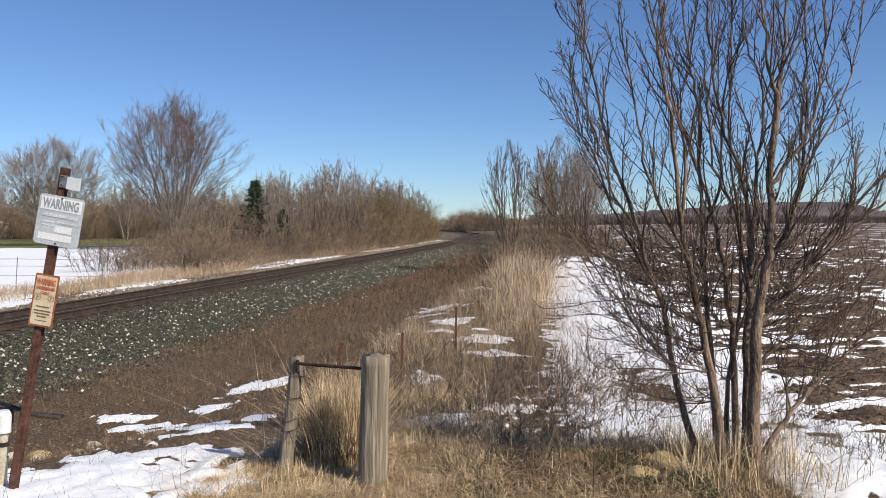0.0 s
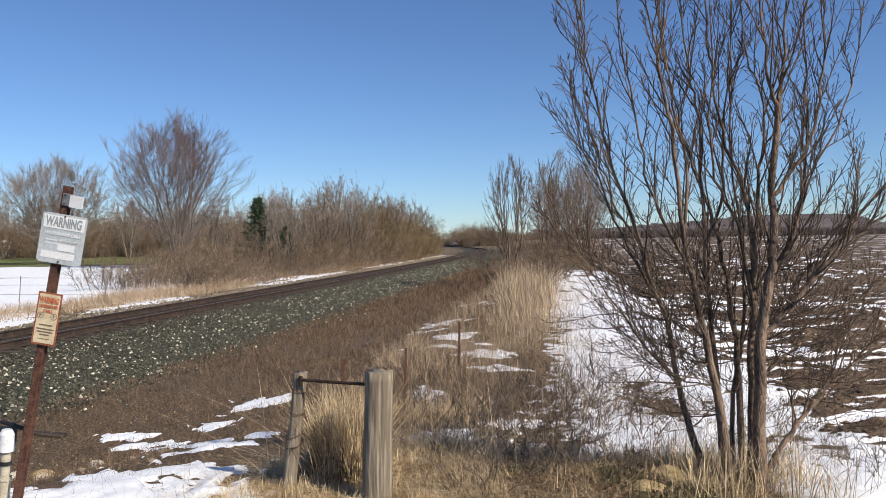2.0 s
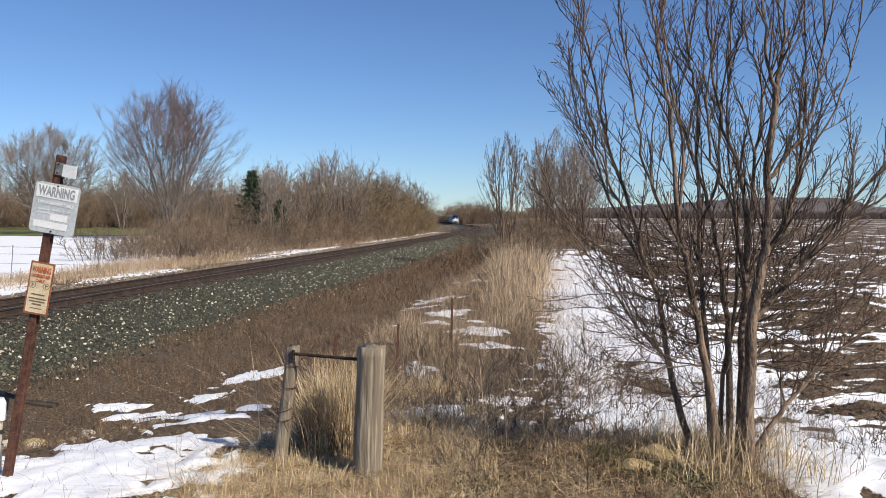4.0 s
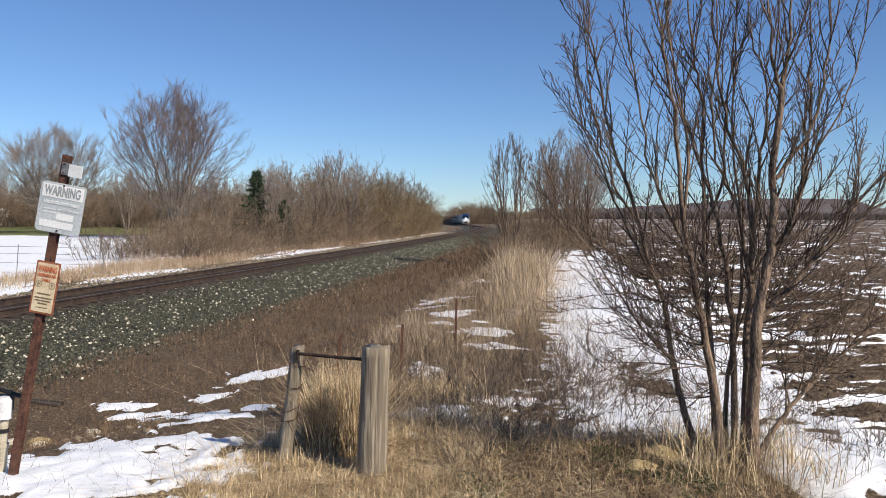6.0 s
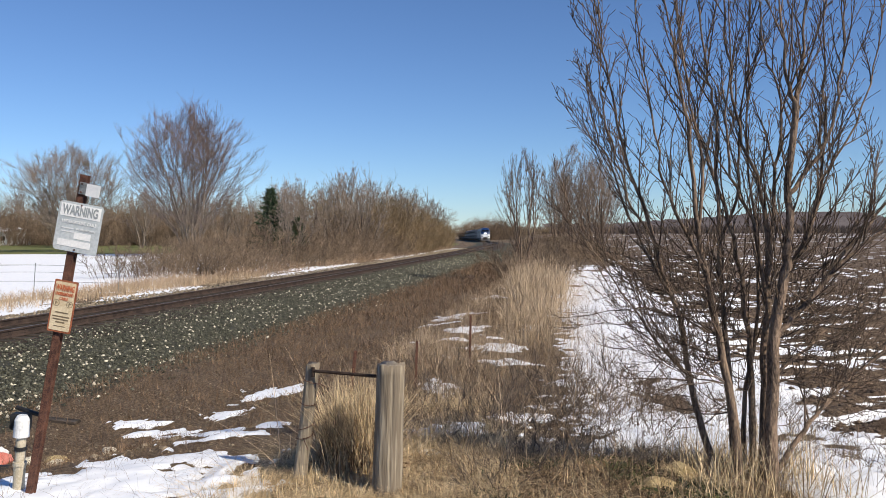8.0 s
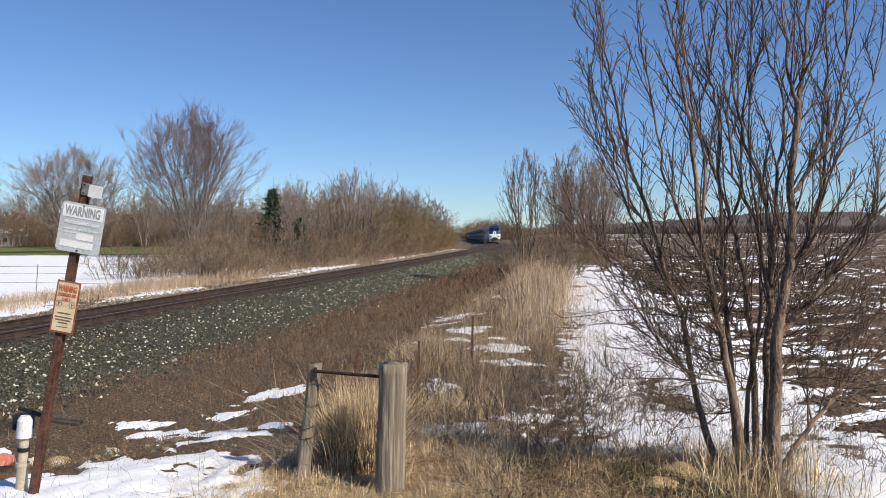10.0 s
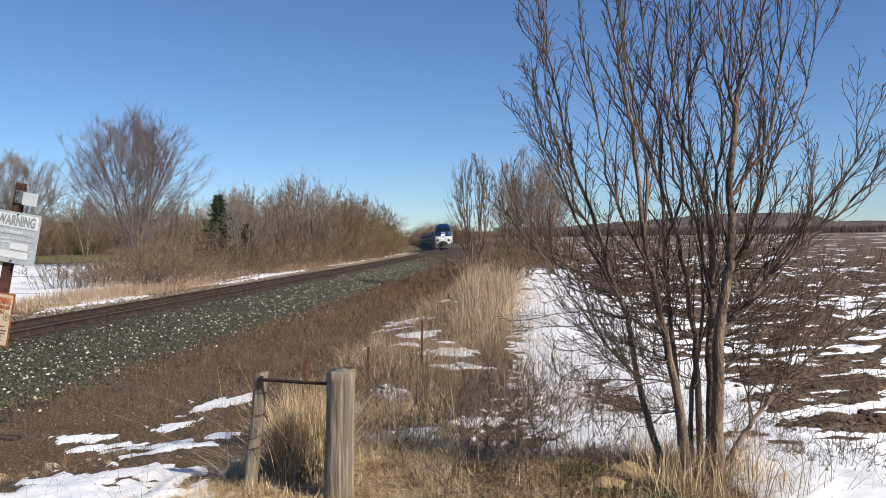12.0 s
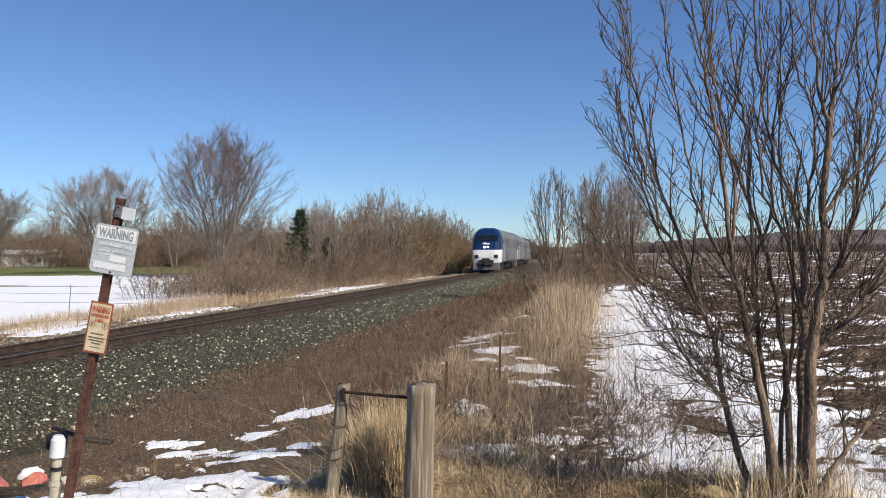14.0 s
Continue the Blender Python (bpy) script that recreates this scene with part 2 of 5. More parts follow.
def land(x, y):
    """The height of the ground."""
    x, y = np.asarray(x, float), np.asarray(y, float)
    u = off_line(x, y)
    z = np.where(u > 0, -0.45, -0.85) + 0 * x
    z = np.where(u > 0, z - 0.35 * step(10.5, 7.5, u) * step(4, 7, u), z)
    near = np.hypot(x, y)
    z = z + (0 - z) * step(10.5, 5.6, near) * step(5.5, 9.0, u)
    # ballast bed
    bed = np.interp(u, [-5.5, -4.2, -1.9, 1.9, 3.2, 6.8], [-0.85, -0.8, TIE_TOP - 0.015, TIE_TOP - 0.015, -0.68, -0.90])
    z = np.where((u > -5.5) & (u < 6.8), np.maximum(bed, z * step(5.0, 6.8, np.abs(u)) + bed * (1 - step(5.0, 6.8, np.abs(u)))), z)
    # bank of matted grass by the shrub, shallow ditch behind it
    z = z + 0.10 * np.exp(-(((x - 0.95) / 0.8) ** 2 + ((y - 5.2) / 0.6) ** 2)) * (near > 2)
    z = z - 0.30 * np.exp(-(((x - 1.35) / 0.95) ** 2 + ((y - 7.05) / 0.55) ** 2))
    z = z - fall(np.minimum(y, 700)) * step(75, 18, np.abs(u))
    rough = step(1.9, 4.0, np.abs(u))
    z = z + rough * (0.10 * (fbm(x * 0.6, y * 0.6, 3) - 0.5) + 0.05 * (fbm(x * 3.1, y * 3.1, 5, 3) - 0.5) * (near < 60))
    # ploughed field: clods in long rows
    f = step(0.0, 1.2, x - field_edge(y)) * (u > 4) * (y > -60)
    rows = fbm(x * 1.1, (y - 0.25 * x) * 3.4, 11, 4) - 0.5
    z = z + f * 0.44 * rows * step(200, 25, near)
    return z


SNOW_SPOTS = [(-2.45, 5.30, 1.0, 0.68), (-4.2, 10.3, 0.36, 0.16), (-3.75, 9.8, 0.34, 0.16), (-3.3, 9.4, 0.30, 0.16), (-2.85, 9.0, 0.18, 0.12),
              (-3.1, 10.6, 0.20, 0.22), (-2.75, 12.0, 0.38, 0.42), (-2.2, 7.45, 0.30, 0.16), (-2.45, 8.1, 0.24, 0.12), (-1.97, 8.5, 0.14, 0.3), (-2.3, 6.15, 0.55, 0.18),
              (-1.72, 6.0, 0.34, 0.15), (-3.3, 5.4, 0.5, 0.4), (-1.05, 9.3, 0.15, 0.3), (0.0, 7.5, 0.28, 0.32), (-0.35, 7.3, 0.2, 0.26),
              (-0.3, 11.0, 0.2, 0.6), (-0.15, 6.3, 0.16, 0.13), (0.75, 14.8, 0.45, 0.4), (0.7, 8.6, 0.34, 0.4), (-0.2, 21, 0.3, 0.6), (0.4, 18, 0.25, 0.5)]


def snow_cover(x, y):
    u, near = off_line(x, y), np.hypot(x, y)
    s = np.zeros_like(x) - 0.5
    wob = 0.6 * (fbm(x * 1.5, y * 1.5, 21) - 0.5) + 0.85 * (fbm(x * 5.0, y * 8.0, 22) - 0.5)
    for cx, cy, rx, ry in SNOW_SPOTS:
        d = 1 - np.sqrt(((x - cx) / rx) ** 2 + ((y - cy) / ry) ** 2)
        s = np.maximum(s, np.clip(d * 0.9 + 0.11, -0.5, 0.55) + (1.0 * wob + 1.7 * (fbm(x * 9.0, y * 7.0, 26, 3) - 0.5)) * (np.abs(d) < 1.2))
    s = s - 2.2 * np.maximum(0, fbm(x * 2.2, y * 4.0, 23) - 0.6) * (x < 0)
    strip = step(-0.35, 0.25, x - grass_edge(y) + 1.2 * wob) * step(60, 40, y) * (u > 6)
    clear_front = step(5.6, 6.4, y + 2.2 * step(1.9, 2.5, x))
    s = np.maximum(s, strip * clear_front * 1.25 - 0.5 + 1.1 * wob + 3.6 * np.minimum(0, fbm(x * 1.5, y * 1.0, 25) - 0.49))
    fieldm = step(0.0, 1.0, x - field_edge(y) + wob)
    clod = fbm(x * 1.1, (y - 0.25 * x) * 3.4, 11, 4) - 0.5
    patch = fbm(x * 0.06, y * 0.09, 31, 3) - 0.5
    fs = -4.5 * clod + 1.8 * patch - 0.20 + 0.22 * step(34, 14, y) + 0.22 * step(11, 7, y) - 0.55 * step(22, 80, y)
    s = np.where((fieldm > 0.5) & (u > 6), fs, s)
    streak = fbm(x * 1.2, (y + 0.5 * x) * 1.6, 41) - 0.66
    s = np.maximum(s, np.where((u > 9.0) & (x < grass_edge(y) - 0.2) & (y > 13) & (y < 45), streak * 3, -1))
    # beyond the track: a snowy strip by the thicket's foot, the snowy lawn
    foot = np.exp(-((u + 5.1) / 1.0) ** 2) * (y > 24) * (y < 128)
    s = np.maximum(s, np.where(foot > 0.1, foot * (0.05 + 0.35 * step(42, 60, y) + 4.6 * (fbm(x * 0.55, y * 0.3, 51) - 0.5)), -1))
    lawn = step(-8.0, -10.5, u) * step(100, 90, y - 0.10 * x) * step(-200, -160, x) * step(24, 30, y)
    s = np.maximum(s, np.where(lawn > 0.05, lawn * (0.95 + 0.6 * step(60, 42, y) + 3.0 * (fbm(x * 0.05, y * 0.2, 61) - 0.5)) - 0.2, -1))
    s = np.maximum(s, np.where((u < -6.2) & (u > -11) & (y < 60), 2.4 * (fbm(x * 0.4, y * 0.25, 71) - 0.52), -1))
    return np.clip((s + 0.5 - 0.26) / 0.55, 0, 1)


def axis(lo, hi, fine_lo, fine_hi, fine, growth):
    a = list(np.arange(fine_lo, fine_hi, fine))
    d, v = fine, fine_hi
    while v < hi:
        a.append(v)
        d *= growth
        v += d
    a.append(hi)
    d, v, b = fine, fine_lo, []
    while v > lo:
        d *= growth
        v -= d
        b.append(max(v, lo))
    return np.array(b[::-1] + a)


def build_ground():
    xs = axis(-4200, 4200, -4.5, 6.5, 0.05, 1.03)
    ys = axis(-400, 4600, 3.6, 14.0, 0.05, 1.022)
    X, Y = np.meshgrid(xs, ys)
    Z = land(X, Y)
    S = snow_cover(X, Y)
    U, near = off_line(X, Y), np.hypot(X, Y)
    Z = Z + 0.035 * step(0.45, 0.75, S) * step(40, 15, near) * step(0.6, -0.6, X - field_edge(Y))
    Z = Z + 0.05 * (fbm(X * 5, Y * 5, 24, 3) - 0.5) * step(0.4, 0.7, S) * step(14, 8, near)
    ny, nx = X.shape
    me = bpy.data.meshes.new("ground")
    verts = np.stack([X, Y, Z], -1).reshape(-1, 3)
    i = (np.arange(ny - 1)[:, None] * nx + np.arange(nx - 1)[None]).ravel()
    quads = np.stack([i, i + 1, i + nx + 1, i + nx], 1).astype(np.int32)
    me.vertices.add(len(verts))
    me.vertices.foreach_set("co", verts.ravel())
    me.loops.add(quads.size)
    me.loops.foreach_set("vertex_index", quads.ravel())
    me.polygons.add(len(quads))
    me.polygons.foreach_set("loop_start", np.arange(0, quads.size, 4, dtype=np.int32))
    me.polygons.foreach_set("use_smooth", np.ones(len(quads), dtype=bool))
    w = fbm(X * 0.7, Y * 0.7, 81) - 0.5
    masks = {
        "snow": S,
        "ballast": step(6.1, 4.8, U + 2.2 * w) * step(-4.6, -3.9, U + w),
        "rusty": step(3.1, 1.9, np.abs(U + 0.5 * w)),
        "field": step(-0.3, 0.6, X - field_edge(Y) + w) * (U > 5),
        "lawn": step(-7.5, -9.5, U) * step(260, 200, Y),
        "straw": np.clip(step(-0.5, 0.5, 5.9 - Y + 2 * w) * step(-1.4, -0.9, X) * step(0.5, -0.1, X) + (fbm(X * 1.3, Y * 1.3, 91) - 0.45) * 1.6, 0, 1),
    }
    for key, val in masks.items():
        at = me.attributes.new(key, "FLOAT", "POINT")
        at.data.foreach_set("value", np.asarray(val, dtype=np.float32).ravel())
    me.update()
    me.validate()
    m = bpy.data.materials.new("ground")
    m.use_nodes = True
    n, l = m.node_tree.nodes, m.node_tree.links
    b = n["Principled BSDF"]
    geo = n.new("ShaderNodeNewGeometry")

    def tex(scale, detail=5, rough=0.6, stretch=None):
        t = n.new("ShaderNodeTexNoise")
        t.inputs["Scale"].default_value, t.inputs["Detail"].default_value, t.inputs["Roughness"].default_value = scale, detail, rough
        if stretch:
            mp = n.new("ShaderNodeMapping")
            mp.inputs["Scale"].default_value = stretch
            l.new(geo.outputs["Position"], mp.inputs[0]), l.new(mp.outputs[0], t.inputs["Vector"])
        else:
            l.new(geo.outputs["Position"], t.inputs["Vector"])
        return t.outputs["Fac"]

    def ramp(src, stops):
        r = n.new("ShaderNodeValToRGB")
        while len(r.color_ramp.elements) < len(stops):
            r.color_ramp.elements.new(0.5)
        for e, (p, c) in zip(r.color_ramp.elements, stops):
            e.position, e.color = p, rgb(*c)
        l.new(src, r.inputs[0])
        return r.outputs[0]

    def attr(key):
        a = n.new("ShaderNodeAttribute")
        a.attribute_name = key
        return a.outputs["Fac"]

    def mix(fac, a, c):
        x = n.new("ShaderNodeMix")
        x.data_type = "RGBA"
        l.new(fac, x.inputs[0]), l.new(a, x.inputs[6]), l.new(c, x.inputs[7])
        return x.outputs[2]

    def edged(src, noise_src, amount, lo, hi):
        a = n.new("ShaderNodeMath")
        a.operation = "MULTIPLY_ADD"
        l.new(noise_src, a.inputs[0])
        a.inputs[1].default_value = amount
        l.new(src, a.inputs[2])
        r = n.new("ShaderNodeMapRange")
        r.interpolation_type = "SMOOTHSTEP"
        r.inputs["From Min"].default_value, r.inputs["From Max"].default_value = lo + amount / 2, hi + amount / 2
        l.new(a.outputs[0], r.inputs[0])
        return r.outputs[0]

    fine, mid, coarse = tex(28, 6, 0.7), tex(5, 5), tex(0.6, 4)
    soil = ramp(fine, [(0.3, (0.04, 0.028, 0.019)), (0.48, (0.125, 0.088, 0.057)), (0.7, (0.30, 0.225, 0.15))])
    straw = ramp(tex(60, 4, 0.7, (1, 0.35, 1)), [(0.3, (0.09, 0.06, 0.03)), (0.52, (0.27, 0.195, 0.105)), (0.72, (0.52, 0.40, 0.235))])
    gravel = ramp(tex(16, 4, 0.75), [(0.32, (0.022, 0.023, 0.016)), (0.5, (0.066, 0.064, 0.046)), (0.68, (0.12, 0.116, 0.087)), (0.78, (0.29, 0.27, 0.21))])
    rusty = ramp(tex(22, 4, 0.7), [(0.3, (0.024, 0.018, 0.014)), (0.7, (0.08, 0.06, 0.046))])
    clods = ramp(tex(7, 6, 0.7), [(0.3, (0.045, 0.031, 0.022)), (0.5, (0.125, 0.087, 0.06)), (0.72, (0.32, 0.24, 0.16))])
    lawn = ramp(tex(0.35, 5, 0.7), [(0.35, (0.085, 0.12, 0.03)), (0.6, (0.21, 0.20, 0.085)), (0.75, (0.33, 0.27, 0.15))])
    snow = ramp(mid, [(0.3, (0.76, 0.79, 0.84)), (0.6, (0.87, 0.885, 0.91))])
    col = mix(edged(attr("straw"), fine, 0.5, 0.35, 0.75), soil, straw)
    col = mix(edged(attr("lawn"), mid, 0.3, 0.4, 0.6), col, lawn)
    col = mix(edged(attr("field"), mid, 0.3, 0.4, 0.6), col, clods)
    col = mix(edged(attr("ballast"), mid, 0.6, 0.4, 0.6), col, gravel)
    col = mix(edged(attr("rusty"), mid, 0.4, 0.4, 0.7), col, rusty)
    snowf = edged(attr("snow"), tex(7, 8, 0.7), 0.85, 0.46, 0.55)
    col = mix(snowf, col, snow)
    l.new(col, b.inputs["Base Color"])
    b.inputs["Roughness"].default_value, b.inputs["Specular IOR Level"].default_value = 0.9, 0.2
    bn, soft = n.new("ShaderNodeBump"), n.new("ShaderNodeMapRange")
    soft.inputs["To Min"].default_value, soft.inputs["To Max"].default_value = 1.0, 0.30
    l.new(snowf, soft.inputs[0]), l.new(soft.outputs[0], bn.inputs["Strength"])
    bn.inputs["Distance"].default_value = 0.05
    relief = n.new("ShaderNodeMix")
    l.new(snowf, relief.inputs[0]), l.new(fine, relief.inputs[2]), l.new(mid, relief.inputs[3])
    l.new(relief.outputs[0], bn.inputs["Height"]), l.new(bn.outputs[0], b.inputs["Normal"])
    me.materials.append(m)
    return tagged(put("ground", me), "rough brown ground with melting snow patches and a ploughed field", "ground", kind="structure")


build_ground()

# ---------------------------------------------------------------- railway track


def track_frame(y):
    """A point of the track's middle and the unit vectors along it and to its right."""
    x = float(line_x(y))
    d = Vector((float(line_x(y + 0.5)) - float(line_x(y - 0.5)), 1.0, 0)).normalized()
    return Vector((x, y, 0)), d, Vector((d.y, -d.x, 0))


def build_track():
    track = tagged(new("railway_track"), "single railway track with rusty rails on dark wooden sleepers", "railway track", kind="structure")
    prof = [(-0.07, 0.0), (0.07, 0.0), (0.07, 0.015), (0.012, 0.04), (0.012, 0.135), (0.036, 0.145), (0.036, 0.18),
            (-0.036, 0.18), (-0.036, 0.145), (-0.012, 0.135), (-0.012, 0.04), (-0.07, 0.015)]
    ys = np.concatenate([np.arange(-70, 100, 2.0), np.arange(100, 650, 6.0)])
    for side in (-1, 1):
        verts, faces, idx = [], [], []
        for y in ys:
            p, d, r = track_frame(y)
            for a, h in prof:
                verts.append(p + r * (side * 0.7535 + a) + Vector((0, 0, RAIL_TOP - float(fall(y)) - 0.18 + h)))
        k = len(prof)
        for i in range(len(ys) - 1):
            for j in range(k):
                faces.append((i * k + j, i * k + (j + 1) % k, (i + 1) * k + (j + 1) % k, (i + 1) * k + j))
                idx.append(1 if j == 6 else 0)
        put("rail", mesh_of("rail", verts, faces, [M["rail"], M["rail_head"]], idx), track)
    bm = box(0, 0, 0, 2.6, 0.23, 0.18, 0.012)
    tie_me = bpy.data.meshes.new("sleeper")
    bm.to_mesh(tie_me), bm.free()
    tie_me.materials.append(M["tie"])
    y = 6.0
    while y < 130:
        p, d, r = track_frame(y)
        m = Matrix.Translation((p.x, p.y, TIE_TOP - float(fall(y)) - 0.085 + random.uniform(-0.01, 0.01))) @ pose(0, 0, 0, 0, 0, math.degrees(math.atan2(d.y, d.x)) - 90 + random.uniform(-1, 1))
        put("sleeper", tie_me, track, m)
        y += 0.52
    return track


build_track()

# ---------------------------------------------------------------- stones, grass and weeds


def blades(name, px, py, height, width, lean, mat, curl=0.5, pz=None, seg=3):
    """Many tapered blades at once; each is a bent strip."""
    n = len(px)
    rs = np.random.RandomState(len(name) * 131 + n)
    pz = land(px, py) - 0.02 if pz is None else pz
    a, t = rs.uniform(0, 2 * np.pi, n), rs.uniform(0, 2 * np.pi, n)
    h = height * rs.uniform(0.55, 1.15, n)
    ln = lean * np.abs(rs.normal(0, 1, n))
    dirx, diry, wx, wy = np.cos(a), np.sin(a), np.cos(t), np.sin(t)
    rings = []
    for k in range(seg + 1):
        s = k / seg
        bend = ln * (s + curl * s * s)
        w = width * (1 - 0.85 * s) * 0.5
        cx, cy = px + dirx * bend * h, py + diry * bend * h
        cz = pz + h * (s - 0.35 * np.minimum(ln, 1.6) * s * s)
        rings += [np.stack([cx - wx * w, cy - wy * w, cz], -1), np.stack([cx + wx * w, cy + wy * w, cz], -1)]
    V = np.stack(rings, 1).reshape(-1, 3)
    base = np.arange(n)[:, None] * (2 * (seg + 1))
    F = np.concatenate([base + np.array([2 * k, 2 * k + 1, 2 * k + 3, 2 * k + 2]) for k in range(seg)]).astype(np.int32)
    return fast_mesh(name, V, F, mat)


def fast_mesh(name, V, F, mat, smooth=False):
    me = bpy.data.meshes.new(name)
    me.vertices.add(len(V))
    me.vertices.foreach_set("co", np.ascontiguousarray(V, dtype=np.float32).ravel())
    k = F.shape[1]
    me.loops.add(F.size)
    me.loops.foreach_set("vertex_index", np.ascontiguousarray(F, dtype=np.int32).ravel())
    me.polygons.add(len(F))
    me.polygons.foreach_set("loop_start", np.arange(0, F.size, k, dtype=np.int32))
    if smooth:
        me.polygons.foreach_set("use_smooth", np.ones(len(F), dtype=bool))
    me.materials.append(mat)
    me.update()
    me.validate()
    return me


def stuff(name, me, label, category):
    return tagged(put(name, me), label, category, kind="stuff")


def scatter(n, x0, x1, y0, y1, keep, seed):
    rs = np.random.RandomState(seed)
    x, y = rs.uniform(x0, x1, n), rs.uniform(y0, y1, n)
    k = keep(x, y, rs)
    return x[k], y[k]


def stones(name, n, size_lo, size_hi, mat, seed, umin, umax, ylo, yhi, power):
    rs = np.random.RandomState(seed)
    y = ylo + (yhi - ylo) * rs.uniform(0, 1, n) ** power
    u = rs.uniform(umin, umax, n) + rs.normal(0, 0.35, n)
    x = line_x(y) + u / 0.986
    z = land(x, y)
    s = (size_lo + (size_hi - size_lo) * rs.uniform(0, 1, n) ** 2.2) * (1 + y / 90)
    octa = np.array([[1, 0, 0], [0, 1, 0], [-1, 0, 0], [0, -1, 0], [0, 0, 0.8], [0, 0, -0.8]], float)
    V = octa[None] * rs.uniform(0.45, 1.1, (n, 6, 1)) + rs.uniform(-0.25, 0.25, (n, 6, 3))
    ang = rs.uniform(0, 2 * np.pi, n)
    c, sn = np.cos(ang), np.sin(ang)
    V = np.stack([V[..., 0] * c[:, None] - V[..., 1] * sn[:, None], V[..., 0] * sn[:, None] + V[..., 1] * c[:, None], V[..., 2]], -1)
    V = V * s[:, None, None] + np.stack([x, y, z + s * 0.25], -1)[:, None]
    tri = np.array([[0, 1, 4], [1, 2, 4], [2, 3, 4], [3, 0, 4], [1, 0, 5], [2, 1, 5], [3, 2, 5], [0, 3, 5]])
    F = (np.arange(n)[:, None, None] * 6 + tri[None]).reshape(-1, 3)
    return fast_mesh(name, V.reshape(-1, 3), F, mat)


stuff("ballast_stones", stones("ballast_stones", 60000, 0.014, 0.042, M["stone"], 1, 1.3, 5.4, 9, 95, 1.6),
      "loose grey crushed ballast stones beside the rails", "gravel")
stuff("pale_stones", stones("pale_stones", 4600, 0.009, 0.046, M["pale_stone"], 2, 1.7, 5.4, 9, 85, 1.6),
      "scattered pale limestone pieces lying in the dark ballast", "gravel")
stuff("soil_stones", stones("soil_stones", 2200, 0.006, 0.022, M["tan_stone"], 4, 6.0, 10.2, 6.6, 13, 1.0),
      "small tan stones on the bare soil", "gravel")
stuff("shoulder_stones", stones("shoulder_stones", 9000, 0.02, 0.06, M["tan_stone"], 3, -4.6, -1.6, 14, 110, 1.4),
      "grey ballast stones on the far shoulder of the track", "gravel")


def keep_u(lo, hi, gap_seed, thresh, soft=0.2):
    def keep(x, y, rs):
        u = off_line(x, y)
        return (u > lo) & (u < hi) & (fbm(x * 0.5, y * 0.5, gap_seed) + rs.normal(0, soft, len(x)) * 0.5 > thresh)
    return keep


# dead weeds between ballast and grass
x, y = scatter(230000, -9, 6, 7, 60, lambda x, y, r: keep_u(5.0, 11.2, 101, 0.36)(x, y, r) & (snow_cover(x, y) < 0.6) & (r.uniform(0, 1, len(x)) < 14 / y), 5)
stuff("dead_weeds", blades("dead_weeds", x, y, 0.07 + 0.007 * y, 0.003 + 0.0005 * y, 1.0, M["weed"]), "low matted reddish-brown dead weeds beside the ballast", "weeds")
# pale tall grass on the verge
x, y = scatter(60000, -1.0, 6.0, 12.5, 48, lambda x, y, r: (np.abs(x - grass_edge(y) + 0.35 + 0.018 * y) < (0.2 + 0.03 * y) * (0.5 + fbm(x * 1.1, y * 0.8, 112)) * np.sqrt(r.uniform(0, 1, len(x)))) & (y + r.normal(0, 1.2, len(x)) > 16) & (fbm(x * 0.5, y * 0.5, 111) + r.normal(0, 0.12, len(x)) > 0.42) & (r.uniform(0, 1, len(x)) < np.clip(22 / y, 0, 1)), 6)
stuff("tall_grass", blades("tall_grass", x, y, (0.62 + 0.010 * y) * (0.5 + 0.45 * step(15, 25, y)) * (0.5 + 0.9 * fbm(x * 1.5, y * 1.5, 113)), 0.008 + 0.0004 * y, 0.34, M["pale_straw"]), "tall pale dry grass standing along the verge", "grass")
# thinner stalks over the snowy ditch, thinning out into the snow
x, y = scatter(60000, -1.2, 7.0, 8.0, 42, lambda x, y, r: (r.exponential(0.75, len(x)) > x - grass_edge(y) - 0.1) & (off_line(x, y) > 9.5) & (fbm(x * 0.9, y * 0.9, 121) + r.normal(0, 0.12, len(x)) > 0.5), 7)
stuff("ditch_grass", blades("ditch_grass", x, y, 0.36 + 0.008 * y, 0.005, 0.75, M["pale_straw"]), "thin dry grass stalks in the snowy ditch", "grass")
x, y = scatter(22000, -1.2, 5.0, 6.4, 22, lambda x, y, r: (r.exponential(0.8, len(x)) > x - grass_edge(y) - 0.5) & (off_line(x, y) > 10) & (fbm(x * 0.7, y * 0.7, 123) + r.normal(0, 0.1, len(x)) > 0.46), 27)
stuff("ditch_weeds", blades("ditch_weeds", x, y, 0.34, 0.005, 1.0, M["weed"], seg=4), "tangled dark weeds over the ditch", "weeds")
# foreground tangles: bright straw round the posts, brown thatch on the bank
x, y = scatter(30000, -1.6, 0.35, 4.4, 8.2, lambda x, y, r: (fbm(x * 1.3, y * 1.3, 131) + r.normal(0, 0.12, len(x)) > 0.47) & (snow_cover(x, y) < 0.5) & (y < 6.4 + 1.5 * step(-0.9, 0.2, x)) & ((x > -1.35) | (y < 5.0)), 8)
stuff("matted_grass", blades("matted_grass", x, y, 0.17, 0.006, 1.8, M["straw"], seg=4), "matted straw-coloured dry grass round the wooden posts", "grass")
x, y = scatter(2600, -0.92, -0.54, 5.52, 6.05, lambda x, y, r: r.uniform(0, 1, len(x)) > 0.35, 9)
stuff("grass_clump", blades("grass_clump", x, y, 0.66, 0.006, 0.17, M["straw"], curl=1.6, seg=5), "thick clump of drooping dry grass between two posts", "grass")
